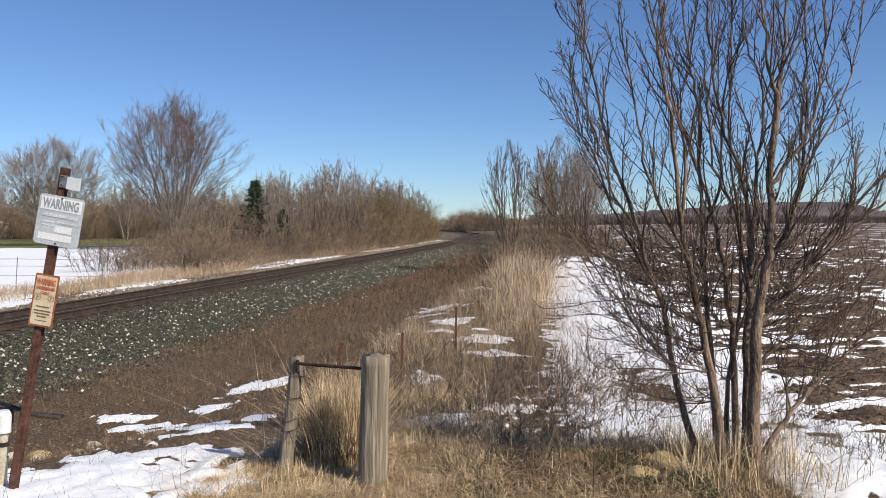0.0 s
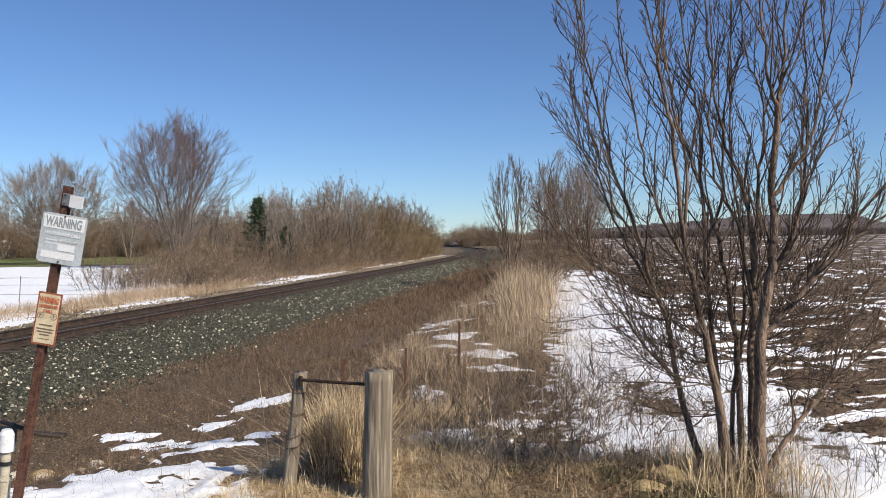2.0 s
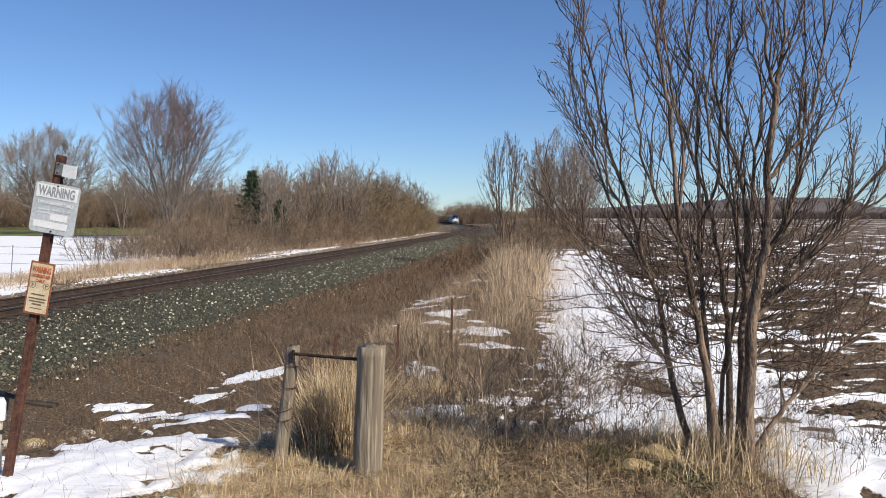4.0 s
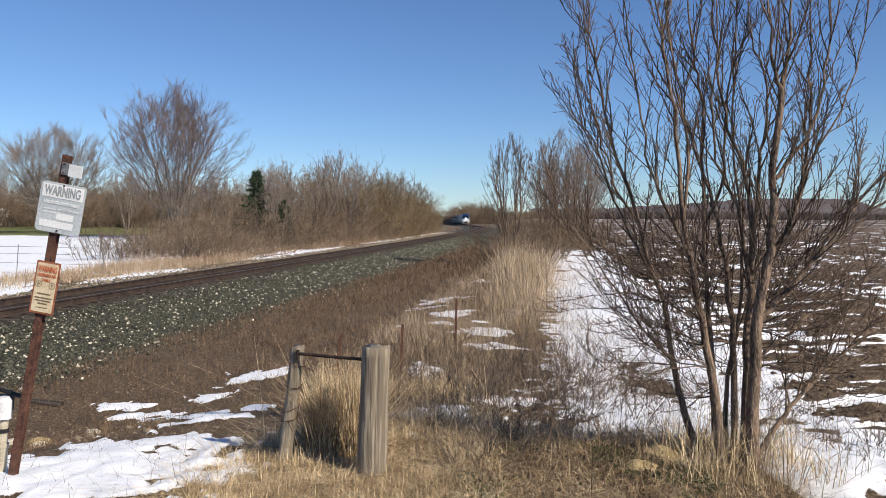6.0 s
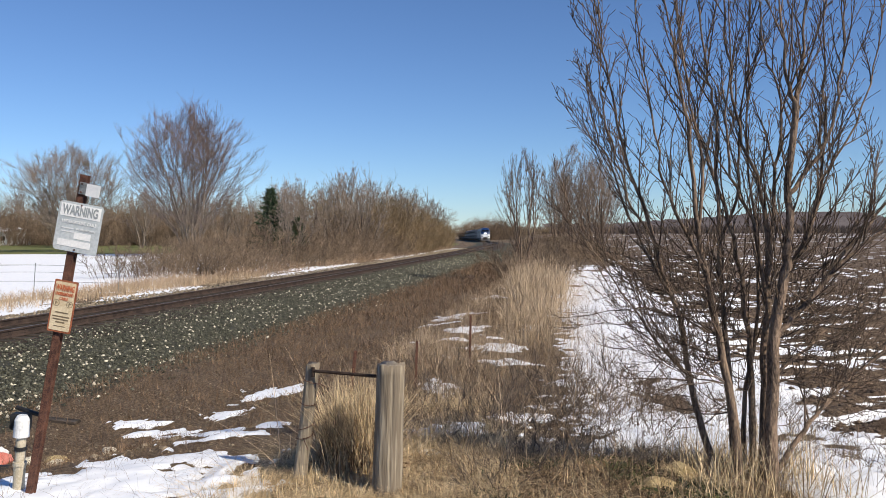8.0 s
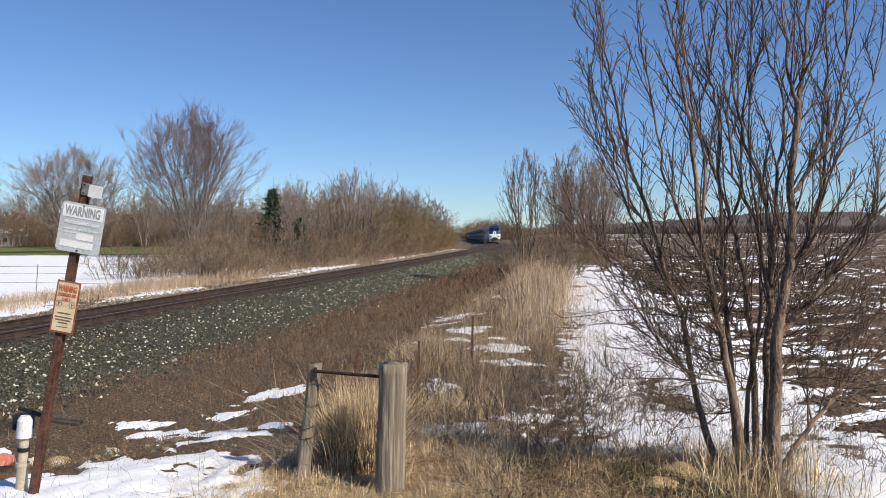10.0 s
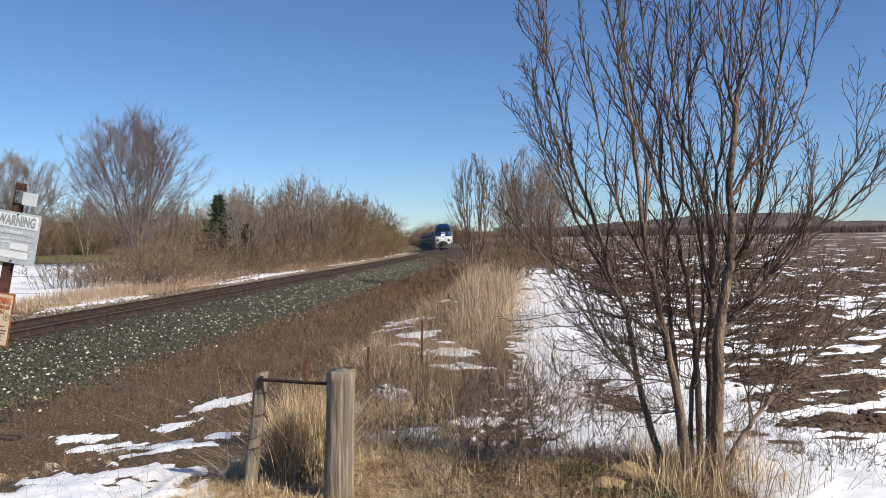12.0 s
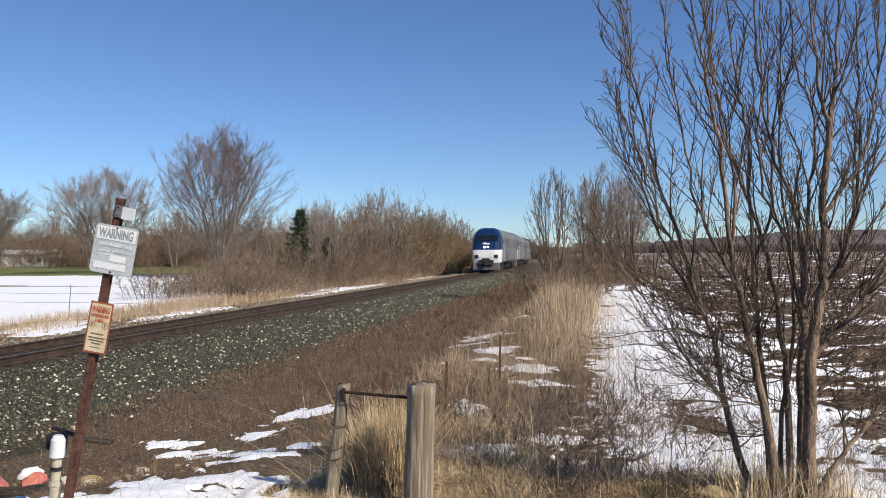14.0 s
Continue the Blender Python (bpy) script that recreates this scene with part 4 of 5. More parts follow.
def plant_out():
    rs = random.Random(77)
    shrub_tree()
    # standing trees, each its own
    big = bare_tree("bare_tree", 30, 15.2, 15.4, 10, 0.12, M["grey_bark"], M["red_twig"], 1.3, 0.95)
    big.matrix_basis = on_land(-28.2, 85)
    tagged(big, "tall leafless tree with a broad rounded crown beside the lawn", "tree")
    side = bare_tree("bare_tree", 40, 13.0, 19.0, 7, 0.2, M["grey_bark"], M["grey_twig"], 1.25, 1.1)
    side.matrix_basis = on_land(-49.5, 103)
    tagged(side, "leafless spreading tree at the edge of the snowy lawn", "tree")
    copy_thing(side, on_land(-76, 118, 130))
    slim = bare_tree("bare_tree", 50, 6.4, 2.9, 4, 0.10, M["bark"], M["dark_twig"], 1.1, 0.5, 0.14)
    slim.matrix_basis = on_land(3.3, 40)
    tagged(slim, "slim leafless tree with upright stems on the grassy verge", "tree")
    right = bare_tree("bare_tree", 60, 9.4, 6.5, 5, 0.12, M["bark"], M["grey_twig"], 1.1, 0.68)
    right.matrix_basis = on_land(10.2, 70)
    tagged(right, "leafless tree in the clump between track and field", "tree", group="clump by the field")
    for x, y, s, t in ((13.0, 74, 0.95, 60), (10.2, 84, 1.0, 150), (15.5, 92, 1.0, 200), (14.5, 110, 1.05, 290), (10.6, 64, 0.8, 20)):
        copy_thing(right, on_land(x, y, t)).scale = (s, s, s)
    back = bare_tree("bare_tree", 70, 9.5, 7.5, 4, 0.15, M["grey_bark"], M["grey_twig"], 0.9, 1.1)
    back.matrix_basis = on_land(-20, 100)
    tagged(back, "leafless tree rising behind the thicket", "tree", group="trees behind the thicket")
    for x, y, s, t in ((-13.5, 92, 1.0, 40), (-10.6, 84, 1.0, 100), (-25, 112, 1.0, 160), (-9.0, 104, 0.92, 220), (-34, 118, 0.9, 10), (-42, 125, 0.95, 300), (-16.5, 110, 0.9, 250), (-11.2, 72, 0.72, 75), (-9.0, 79, 0.78, 190), (-14.2, 66, 0.72, 330), (-6.5, 92, 0.8, 30), (-5.0, 101, 0.85, 110), (-17.5, 82, 0.8, 200), (-3.4, 110, 0.75, 280), (-12.6, 62, 0.6, 140)):
        copy_thing(back, on_land(x, y, t)).scale = (s, s, s)
    for x, y, s, t in ((-62, 128, 1.1, 20), (-70, 140, 1.2, 80), (-84, 135, 1.1, 140), (-95, 175, 1.4, 200), (-110, 168, 1.3, 260), (-52, 132, 1.0, 320),
                       (-45, 140, 1.1, 50), (-36, 134, 1.0, 110), (-29, 128, 1.0, 170), (-58, 150, 1.2, 230), (-22, 124, 0.9, 290), (-78, 160, 1.3, 350), (-125, 180, 1.4, 15)):
        copy_thing(back, on_land(x, y, t)).scale = (s, s, s)
    # thicket along the far side of the line
    kinds = [("thicket_bush", bush_mesh("thicket_bush", 81 + k, 4.2, 1.9, 26, 11, M["brush_twig"], 0.012, 0.75, 0.17)) for k in range(3)]
    gold = [("thicket_bush", bush_mesh("thicket_bush", 91 + k, 5.4, 2.3, 30, 12, M["gold_twig"], 0.013, 0.7, 0.15)) for k in range(2)]
    low = [("low_bush", bush_mesh("low_bush", 95 + k, 1.7, 1.0, 26, 6, M["brush_twig"], 0.011)) for k in range(2)]

    def plant(kind, x, y, size, label, group, cat="bush"):
        name, me = kind
        if name == "thicket_bush" and group != "thicket along the track":
            name = {"far thicket": "far_bush", "woods beyond the lawn": "woodland_bush", "bushes behind the lawn": "lawn_bush"}.get(group, "brush")
        ob = put(name, me, None, on_land(x, y, rs.uniform(0, 360), 1))
        ob.scale = (size * rs.uniform(0.9, 1.1), size * rs.uniform(0.9, 1.1), size)
        return tagged(ob, label, cat, group)

    y = 44.0
    while y < 126:
        base = float(line_x(y)) - 7.2
        t = (y - 44) / 82
        pick = gold if y > 84 else kinds
        for row, dx in enumerate((0.0, -2.6, -5.4)):
            if y > 112 and row == 2:
                continue
            h = (0.46 + 0.62 * min(1, t * 1.6)) * (1, 1.3, 1.65)[row]
            if y > 112:
                h *= (1.0 - 0.25 * (y - 112) / 14)
            plant(rs.choice(pick), base + dx + rs.uniform(-0.6, 0.6), y + rs.uniform(-0.8, 0.8), h * rs.uniform(0.85, 1.12),
                  "dense golden-brown leafless thicket bush beside the track" if pick is gold else "dense brown leafless thicket bush beside the track", "thicket along the track")
        y += 2.1
    for _ in range(110):
        x, y2 = rs.uniform(-130, -34), rs.uniform(150, 185)
        plant(rs.choice(kinds), x, y2, rs.uniform(1.9, 2.8), "brown leafless bush behind the snowy lawn", "bushes behind the lawn")
    for x, y2, s in ((-17.5, 46, 0.8), (-16, 49, 0.9), (-19, 52, 0.9), (-21, 60, 0.9), (-15.5, 55, 1.1), (-13.5, 44, 0.8), (-18, 66, 1.2), (-24, 74, 1.1), (-27, 82, 1.2), (-13, 50, 1.0)):
        plant(rs.choice(low), x, y2, s * 1.3, "low bare bush on the lawn's edge", "low bushes by the lawn")
    for _ in range(95):
        x, y2 = rs.uniform(-210, -40), rs.uniform(165, 215)
        plant(rs.choice(kinds + gold[:1]), x, y2, rs.uniform(1.7, 2.9), "bare brown bush in the woods beyond the lawn", "woods beyond the lawn")
    for _ in range(40):
        x = rs.uniform(-70, -26)
        plant(rs.choice(kinds), x, rs.uniform(140, 170), rs.uniform(1.7, 2.5), "brown leafless bush behind the snowy lawn", "bushes behind the lawn")
    # brush between verge and field, and at the clump's foot
    for k in range(34):
        y2 = rs.uniform(52, 125)
        plant(rs.choice(kinds), 3.6 + 0.093 * y2 + rs.uniform(-1.2, 2.5), y2, rs.uniform(0.38, 0.68), "brown leafless brush beside the field", "brush beside the field")
    for k in range(22):
        y2 = rs.uniform(36, 60)
        plant(rs.choice(low), 0.075 * y2 + 0.7 + rs.uniform(-1.0, 2.0), y2, rs.uniform(0.7, 1.2), "low brown brush on the verge", "brush on the verge")
    for k in range(46):
        y2 = rs.uniform(55, 230)
        plant(rs.choice(low + kinds[:1]), float(line_x(y2)) + rs.uniform(5.5, 15), y2, rs.uniform(0.5, 0.9), "low brown brush on the verge", "brush on the verge")
    for k in range(34):
        y2 = rs.uniform(440, 500)
        plant(rs.choice(kinds), rs.uniform(8, 32), y2, rs.uniform(3.2, 4.2), "far brown leafless thicket where the track bends", "far thicket")
    for k in range(30):
        y2 = rs.uniform(560, 640)
        plant(rs.choice(gold), rs.uniform(-45, 70), y2, rs.uniform(1.6, 2.4), "far brown leafless thicket where the track bends", "far thicket")
    # near brush in the ditch
    near = [("ditch_bush", bush_mesh("ditch_bush", 200 + k, 0.85, 0.55, 38, 7, M["dark_twig"], 0.0042, 1.3, 0.22)) for k in range(3)]
    for x, y2, s in ((0.45, 7.3, 0.8), (0.9, 7.9, 0.9), (0.25, 8.5, 0.9), (-0.3, 8.9, 0.8), (0.8, 9.2, 0.9), (1.3, 8.6, 0.8), (0.2, 10.2, 1.0), (0.9, 10.8, 1.0),
                     (-0.6, 10.4, 0.9), (-0.2, 12.2, 1.0), (1.2, 6.6, 0.7), (0.5, 6.3, 0.6), (-0.1, 6.6, 0.6), (1.5, 10.2, 0.8), (0.85, 5.6, 0.6), (0.35, 5.4, 0.55), (1.1, 7.4, 0.8), (1.6, 7.8, 0.8), (1.9, 8.8, 0.9), (1.7, 9.6, 0.9), (0.6, 8.3, 0.9), (1.2, 9.9, 0.9), (2.2, 10.6, 0.9),
                     (0.0, 7.6, 0.7), (0.7, 6.9, 0.7), (1.5, 7.0, 0.7), (1.0, 11.6, 1.0), (1.9, 11.8, 1.0), (2.4, 9.4, 0.8), (3.0, 7.6, 0.6), (2.75, 6.3, 0.6), (3.2, 5.9, 0.5), (3.6, 6.6, 0.6), (3.9, 8.4, 0.6), (3.4, 9.6, 0.8)):
        plant(rs.choice(near), x, y2, s, "thin bare brush in the snowy ditch", "brush in the ditch")
    # conifers in the thicket
    for x, y2, h in ((-14.6, 63.0, 5.9), (-12.9, 65, 3.6)):
        conifer(x, y2, h, rs)


def conifer(x, y, h, rs):
    root = new("conifer")
    root.matrix_basis = on_land(x, y)
    t = Wood(rs.randint(0, 999))
    t.limb((0, 0, -0.1), (0, 0, 1), h, 0.10, 0.02, 6, 0.01, 0, 7)
    put("trunk", t.mesh("trunk", M["grey_bark"]), root)
    w = Wood(rs.randint(0, 999))
    for k in range(130):
        s = 0.12 + 0.88 * (k / 130)
        a = k * 2.399 + rs.uniform(-0.3, 0.3)
        ln = (1.04 - s) ** 0.75 * h * 0.33 * rs.uniform(0.6, 1.2)
        p = Vector((0, 0, s * h))
        b = w.limb(p, (math.cos(a), math.sin(a), rs.uniform(-0.05, 0.35)), ln, 0.02, 0.01, 3, 0.06, 0.02, 3)
        for _ in range(12):
            q, d = along(b, rs.uniform(0.15, 1.0))
            w.limb(q, w.side_way(d, 0.8), rs.uniform(0.15, 0.38), 0.05, 0.012, 2, 0.1, -0.05, 3)
    put("crown", w.mesh("crown", M["conifer"]), root)
    return tagged(root, "small dark green conifer among bare brush", "conifer", "conifers in the thicket")


plant_out()


def far_distance():
    """Far woods at the fields' edges and the low wooded ridge behind them."""
    rs = np.random.RandomState(9)
    n = 30000
    x = rs.uniform(40, 760, n)
    y = np.where(x > 40, 620 + 0.12 * x + rs.uniform(0, 60, n), 205 + rs.uniform(0, 45, n) + 0.15 * np.abs(x))
    keep = x > 40
    x, y = x[keep], y[keep]
    h = 6.8 * (0.7 + 0.6 * fbm(x * 0.03, y * 0.03, 181))
    stuff("far_woods", blades("far_woods", x, y, h, 0.4, 0.16, M["far_wood"], pz=land(x, y) - 0.2, seg=3), "far belt of bare brown woods beyond the fields", "woods")
    # ridge
    xs = np.linspace(300, 2600, 160)
    verts, faces = [], []
    for i, xx in enumerate(xs):
        yy = 2600.0
        s = xx / yy
        top = 26 + 42 * float(step(0.18, 0.50, s)) * (1 - 0.9 * float(step(0.565, 0.60, s))) + 7 * float(fbm(np.array(xx * 0.012), np.array(1.0), 191)) + 2.5 * math.sin(xx * 0.13)
        for k in range(5):
            verts.append((xx, yy + k * 110, -3 + (top + 3) * math.sin(k / 4 * math.pi / 2)))
    for i in range(len(xs) - 1):
        for k in range(4):
            a = i * 5 + k
            faces.append((a, a + 5, a + 6, a + 1))
    tagged(put("backdrop", mesh_of("backdrop", verts, faces, M["hill"], smooth=True)), "long low wooded bluff on the horizon", "hill", kind="structure")


far_distance()

# ---------------------------------------------------------------- posts, signs and small things by the track


def wooden_post(base, top, r, name, label, flat=1.0, seed=1.0):
    bm = bmesh.new()
    base, top = Vector(base), Vector(top)
    rings, sides = 16, 40
    grid = []
    for i in range(rings + 1):
        c = base.lerp(top, i / rings)
        row = []
        for k in range(sides):
            a = 2 * math.pi * k / sides
            rr = r * (1.04 - 0.06 * i / rings)
            rr *= 1 + 0.05 * noise.noise(Vector((math.cos(a) * 2.3, math.sin(a) * 2.3, i * 0.12 + seed)))
            if k in (5, 22, 29, 31, 36):
                rr *= 0.90 if i > 3 else 0.95
            dz = 0.02 * noise.noise(Vector((math.cos(a) * 1.7, math.sin(a) * 1.7, seed))) if i == rings else 0
            row.append(bm.verts.new(c + Vector((rr * math.cos(a), rr * flat * math.sin(a), dz))))
        grid.append(row)
    for i in range(rings):
        for k in range(sides):
            bm.faces.new((grid[i][k], grid[i][(k + 1) % sides], grid[i + 1][(k + 1) % sides], grid[i + 1][k]))
    mid = bm.verts.new(top + Vector((0, 0, -0.004)))
    for k in range(sides):
        bm.faces.new((grid[-1][k], grid[-1][(k + 1) % sides], mid))
    for f in bm.faces:
        f.smooth = True
    ob = part(name, bm, M["post"])
    return tagged(ob, label, "fence post", "old fence posts")


wooden_post((-0.475, 5.2, -0.08), (-0.44, 5.2, 0.86), 0.093, "fence_post", "thick round weathered grey wooden fence post in dry grass", seed=2.0)
wooden_post((-1.11, 5.5, -0.08), (-1.0, 5.5, 0.815), 0.046, "fence_post", "thin leaning weathered wooden fence post wrapped with wire", seed=5.0)


def wire_loop(points, r, mat, name, label, cat):
    w = Wood(3)
    w.tube([Vector(p) for p in points], r, r, 5)
    return tagged(put(name, w.mesh(name, mat)), label, cat)


def iron_bar():
    bm = cyl((-0.99, 5.44, 0.775), (-0.52, 5.23, 0.775), 0.011, n=8)
    cyl((-0.99, 5.44, 0.735), (-0.99, 5.44, 0.80), 0.012, n=8, bm=bm)
    tagged(part("iron_bar", bm, M["dark_rust"]), "rusty iron bar joining the two wooden posts", "bar")


iron_bar()
for k, h in enumerate((0.70, 0.56, 0.33, 0.38)):
    pts = []
    cx = -1.11 + 0.11 * (h + 0.08) / 0.9
    for i in range(15):
        a = i / 14 * 2.15 * math.pi + k
        pts.append((cx + 0.056 * math.cos(a), 5.5 + 0.056 * math.sin(a), h + 0.025 * math.sin(a * 0.7 + k)))
    if k < 3:
        pts.append((pts[-1][0] + 0.09, 5.36, h - 0.03 - 0.02 * k))
    wire_loop(pts, 0.0028, M["rust"], "fence_wire", "rusty wire wound round the thin post", "wire")


def t_post(x, y, h, lean=0.0, mat="rust"):
    root = new("metal_stake")
    z = float(land(x, y))
    root.matrix_basis = pose(x, y, z, 0, lean, 15)
    bm = box(0, 0, h / 2 - 0.1, 0.035, 0.006, h + 0.2)
    box(0, 0.018, h / 2 - 0.1, 0.006, 0.034, h + 0.2, bm=bm)
    k = 0.15
    while k < h - 0.03:
        box(0, -0.006, k, 0.014, 0.008, 0.018, bm=bm)
        k += 0.09
    part("stake", bm, M[mat], root)
    return tagged(root, "thin rusty metal fence stake standing in dry grass" if mat == "rust" else "thin grey metal fence stake in the snow", "fence stake", "metal stakes")


t_post(0.19, 13.0, 0.82, 1.0)
t_post(-0.585, 11.0, 0.66, 2.0)
t_post(-1.18, 8.6, 0.75, 6.0)
for x, y in ((-18.3, 34.5), (-22.8, 35.5), (-27.5, 36.5), (-14.2, 33.5)):
    t_post(x, y, 1.25, 4.0, "galvanised")
for h in (0.45, 0.85, 1.15):
    wire_loop([(-27.5, 36.5, h - 0.85), (-25.1, 36.0, h - 0.88), (-22.8, 35.5, h - 0.85), (-20.5, 35.0, h - 0.88), (-18.3, 34.5, h - 0.85), (-14.2, 33.5, h - 0.87)], 0.008,
              M["galvanised"], "fence_wire", "slack wire strung between metal stakes", "wire")


def text_part(name, words, size, x, z, mat, parent, width=None, y=-0.006, tall=1.0):
    cu = bpy.data.curves.new(name, "FONT")
    cu.body, cu.size, cu.align_x, cu.align_y, cu.extrude = words, size, "CENTER", "CENTER", 0.0006
    cu.offset = size * 0.03
    tmp = new("tmp", cu)
    bpy.context.view_layer.update()
    me = bpy.data.meshes.new_from_object(tmp.evaluated_get(bpy.context.evaluated_depsgraph_get()))
    w = tmp.dimensions.x
    bpy.data.objects.remove(tmp)
    bpy.data.curves.remove(cu)
    me.name = name
    me.materials.clear()
    me.materials.append(mat)
    k = width / w if width else 1
    me.transform(Matrix.Translation((x, y, z)) @ Matrix.Rotation(math.pi / 2, 4, "X") @ Matrix.Diagonal((k, tall, 1, 1)))
    return put(name, me, parent)


def panel(w, h, r, thick, bm=None):
    """An upright plate with rounded corners in the x-z plane, its face towards -y."""
    own = bm if bm is not None else bmesh.new()
    ring = []
    for cx, cz, a0 in ((w / 2 - r, h / 2 - r, 0), (-w / 2 + r, h / 2 - r, 90), (-w / 2 + r, -h / 2 + r, 180), (w / 2 - r, -h / 2 + r, 270)):
        for k in range(5):
            a = radians(a0 + 22.5 * k)
            ring.append((cx + r * math.cos(a), cz + r * math.sin(a)))
    f = [own.verts.new((x, -thick / 2, z)) for x, z in ring]
    b = [own.verts.new((x, thick / 2, z)) for x, z in ring]
    own.faces.new(f)
    own.faces.new(b[::-1])
    for i in range(len(f)):
        own.faces.new((f[i], b[i], b[(i + 1) % len(f)], f[(i + 1) % len(f)]))
    bmesh.ops.recalc_face_normals(own, faces=own.faces)
    return own


def warning_sign():
    root = new("warning_sign")
    root.matrix_basis = pose(-2.775, 5.1, 0.0, 0, 10.6, 0)
    # channel post
    bm = box(0, 0, 0.99, 0.030, 0.004, 2.26)
    for s in (-1, 1):
        box(s * 0.018, 0.012, 0.99, 0.004, 0.028, 2.26, bm=bm)
        box(s * 0.026, 0.026, 0.99, 0.016, 0.004, 2.26, bm=bm)
    part("post", bm, M["rust"], root, "rusty brown steel channel post")
    big = part("sign_panel", panel(0.284, 0.315, 0.022, 0.003), M["sign_grey"], root, "faded grey metal warning panel with white lettering", pose(0.032, -0.018, 1.783))
    part("header_band", panel(0.258, 0.082, 0.003, 0.002), M["sign_white"], big, "", pose(0, -0.003, 0.103))
    text_part("lettering", "WARNING", 0.072, 0, 0.102, M["sign_ink"], big, 0.230, tall=1.15)
    text_part("lettering", "UNDERGROUND CABLE", 0.028, 0.002, 0.030, M["sign_white"], big, 0.222, -0.004)
    text_part("lettering", "IN THIS VICINITY", 0.018, 0.052, -0.012, M["white_plastic"], big, 0.125, -0.004)
    for x, z, w, h in ((-0.065, -0.012, 0.08, 0.008), (-0.06, -0.034, 0.085, 0.007)):
        part("writing_bar", panel(w, h, 0.002, 0.001), M["white_plastic"], big, "", pose(x, -0.003, z))
    part("blank_patch", panel(0.108, 0.042, 0.003, 0.001), M["sign_white"], big, "", pose(0.035, -0.003, -0.052))
    part("blank_patch", panel(0.212, 0.042, 0.003, 0.001), M["sign_white"], big, "", pose(-0.012, -0.003, -0.106))
    for z in (0.143, -0.143):
        part("bolt", cyl((0, -0.008, z), (0, 0.02, z), 0.006, n=8), M["rust"], big)
    low = part("lower_plate", panel(0.152, 0.335, 0.006, 0.003), M["plate_rust"], root, "cream metal plate with rusted edge", pose(0.020, -0.018, 1.272))
    part("plate_face", panel(0.132, 0.312, 0.008, 0.001), M["plate_cream"], low, "", pose(0, -0.003, 0))
    text_part("lettering", "WARNING", 0.036, 0, 0.116, M["orange_print"], low, 0.120, tall=1.5)
    text_part("lettering", "UNDERGROUND", 0.022, 0, 0.078, M["orange_print"], low, 0.116, tall=1.3)
    text_part("lettering", "CABLE", 0.022, 0, 0.048, M["orange_print"], low, 0.056, tall=1.2)
    for s in (-1, 1):
        bm = bmesh.new()
        ring = []
        for k in range(20):
            a = 2 * math.pi * k / 20
            ring.append([bm.verts.new((rr * math.cos(a), yy, rr * math.sin(a))) for rr, yy in ((0.021, 0), (0.0175, 0))])
        for k in range(20):
            bm.faces.new((ring[k][0], ring[(k + 1) % 20][0], ring[(k + 1) % 20][1], ring[k][1]))
        box(-0.003, 0, 0, 0.006, 0.001, 0.024, bm=bm)
        box(0.005, 0, 0.004, 0.008, 0.001, 0.005, bm=bm)
        part("ring_mark", bm, M["dark_print"], low, "", pose(s * 0.043, -0.0045, 0.018))
    for z, w in ((-0.040, 0.085), (-0.066, 0.110), (-0.084, 0.10), (-0.102, 0.06), (-0.128, 0.075)):
        part("writing_bar", panel(w, 0.009 if z > -0.12 else 0.005, 0.002, 0.001), M["dark_print"], low, "", pose(0, -0.004, z))
    # bent tag at the top
    bm = box(0, 0, 0, 0.048, 0.003, 0.078, 0.001)
    part("tag_backing", bm, M["galvanised"], root, "", pose(0.016, -0.012, 2.035))
    part("tag", panel(0.098, 0.078, 0.004, 0.004), M["sign_white"], root, "bent white metal tag", pose(0.086, -0.022, 2.030, 0, 0, -12))
    for z in (2.062, 2.008):
        part("bolt", cyl((0.008, -0.022, z), (0.008, 0.01, z), 0.006, n=8), M["rust"], root)
    return tagged(root, "leaning rusty post with grey warning sign and cream plate", "sign")


warning_sign()


def cable_marker():
    root = new("cable_marker")
    x, y = -2.88, 5.18
    root.matrix_basis = pose(x, y, float(land(x, y)) - 0.02, 0, 4, 0)
    bm = cyl((0, 0, -0.1), (0, 0, 0.20), 0.036, n=16)
    cyl((0, 0, 0.20), (0, 0, 0.225), 0.042, n=16, bm=bm)
    cyl((0, 0, 0.225), (0, 0, 0.40), 0.031, n=16, bm=bm)
    part("pipe", bm, M["beige_plastic"], root, "stained beige plastic pipe")
    bm = cyl((0, 0, 0.30), (0, 0, 0.325), 0.038, n=16)
    part("clamp", bm, M["black_plastic"], root)
    bm = cyl((0, 0, 0.39), (0, 0, 0.50), 0.050, 0.046, n=20)
    cyl((0, 0, 0.50), (0, 0, 0.53), 0.046, 0.030, n=20, bm=bm)
    part("cap", bm, M["white_plastic"], root, "white plastic cap")
    bm = box(-0.045, 0.07, 0.47, 0.12, 0.08, 0.11, 0.015)
    box(0.0, 0.06, 0.545, 0.16, 0.03, 0.025, 0.008, bm=bm, rot=Matrix.Rotation(0.25, 4, "Y"))
    part("junction_box", bm, M["black_plastic"], root, "black plastic box")
    return tagged(root, "beige cable marker pipe with a white cap beside the sign post", "marker post")


cable_marker()


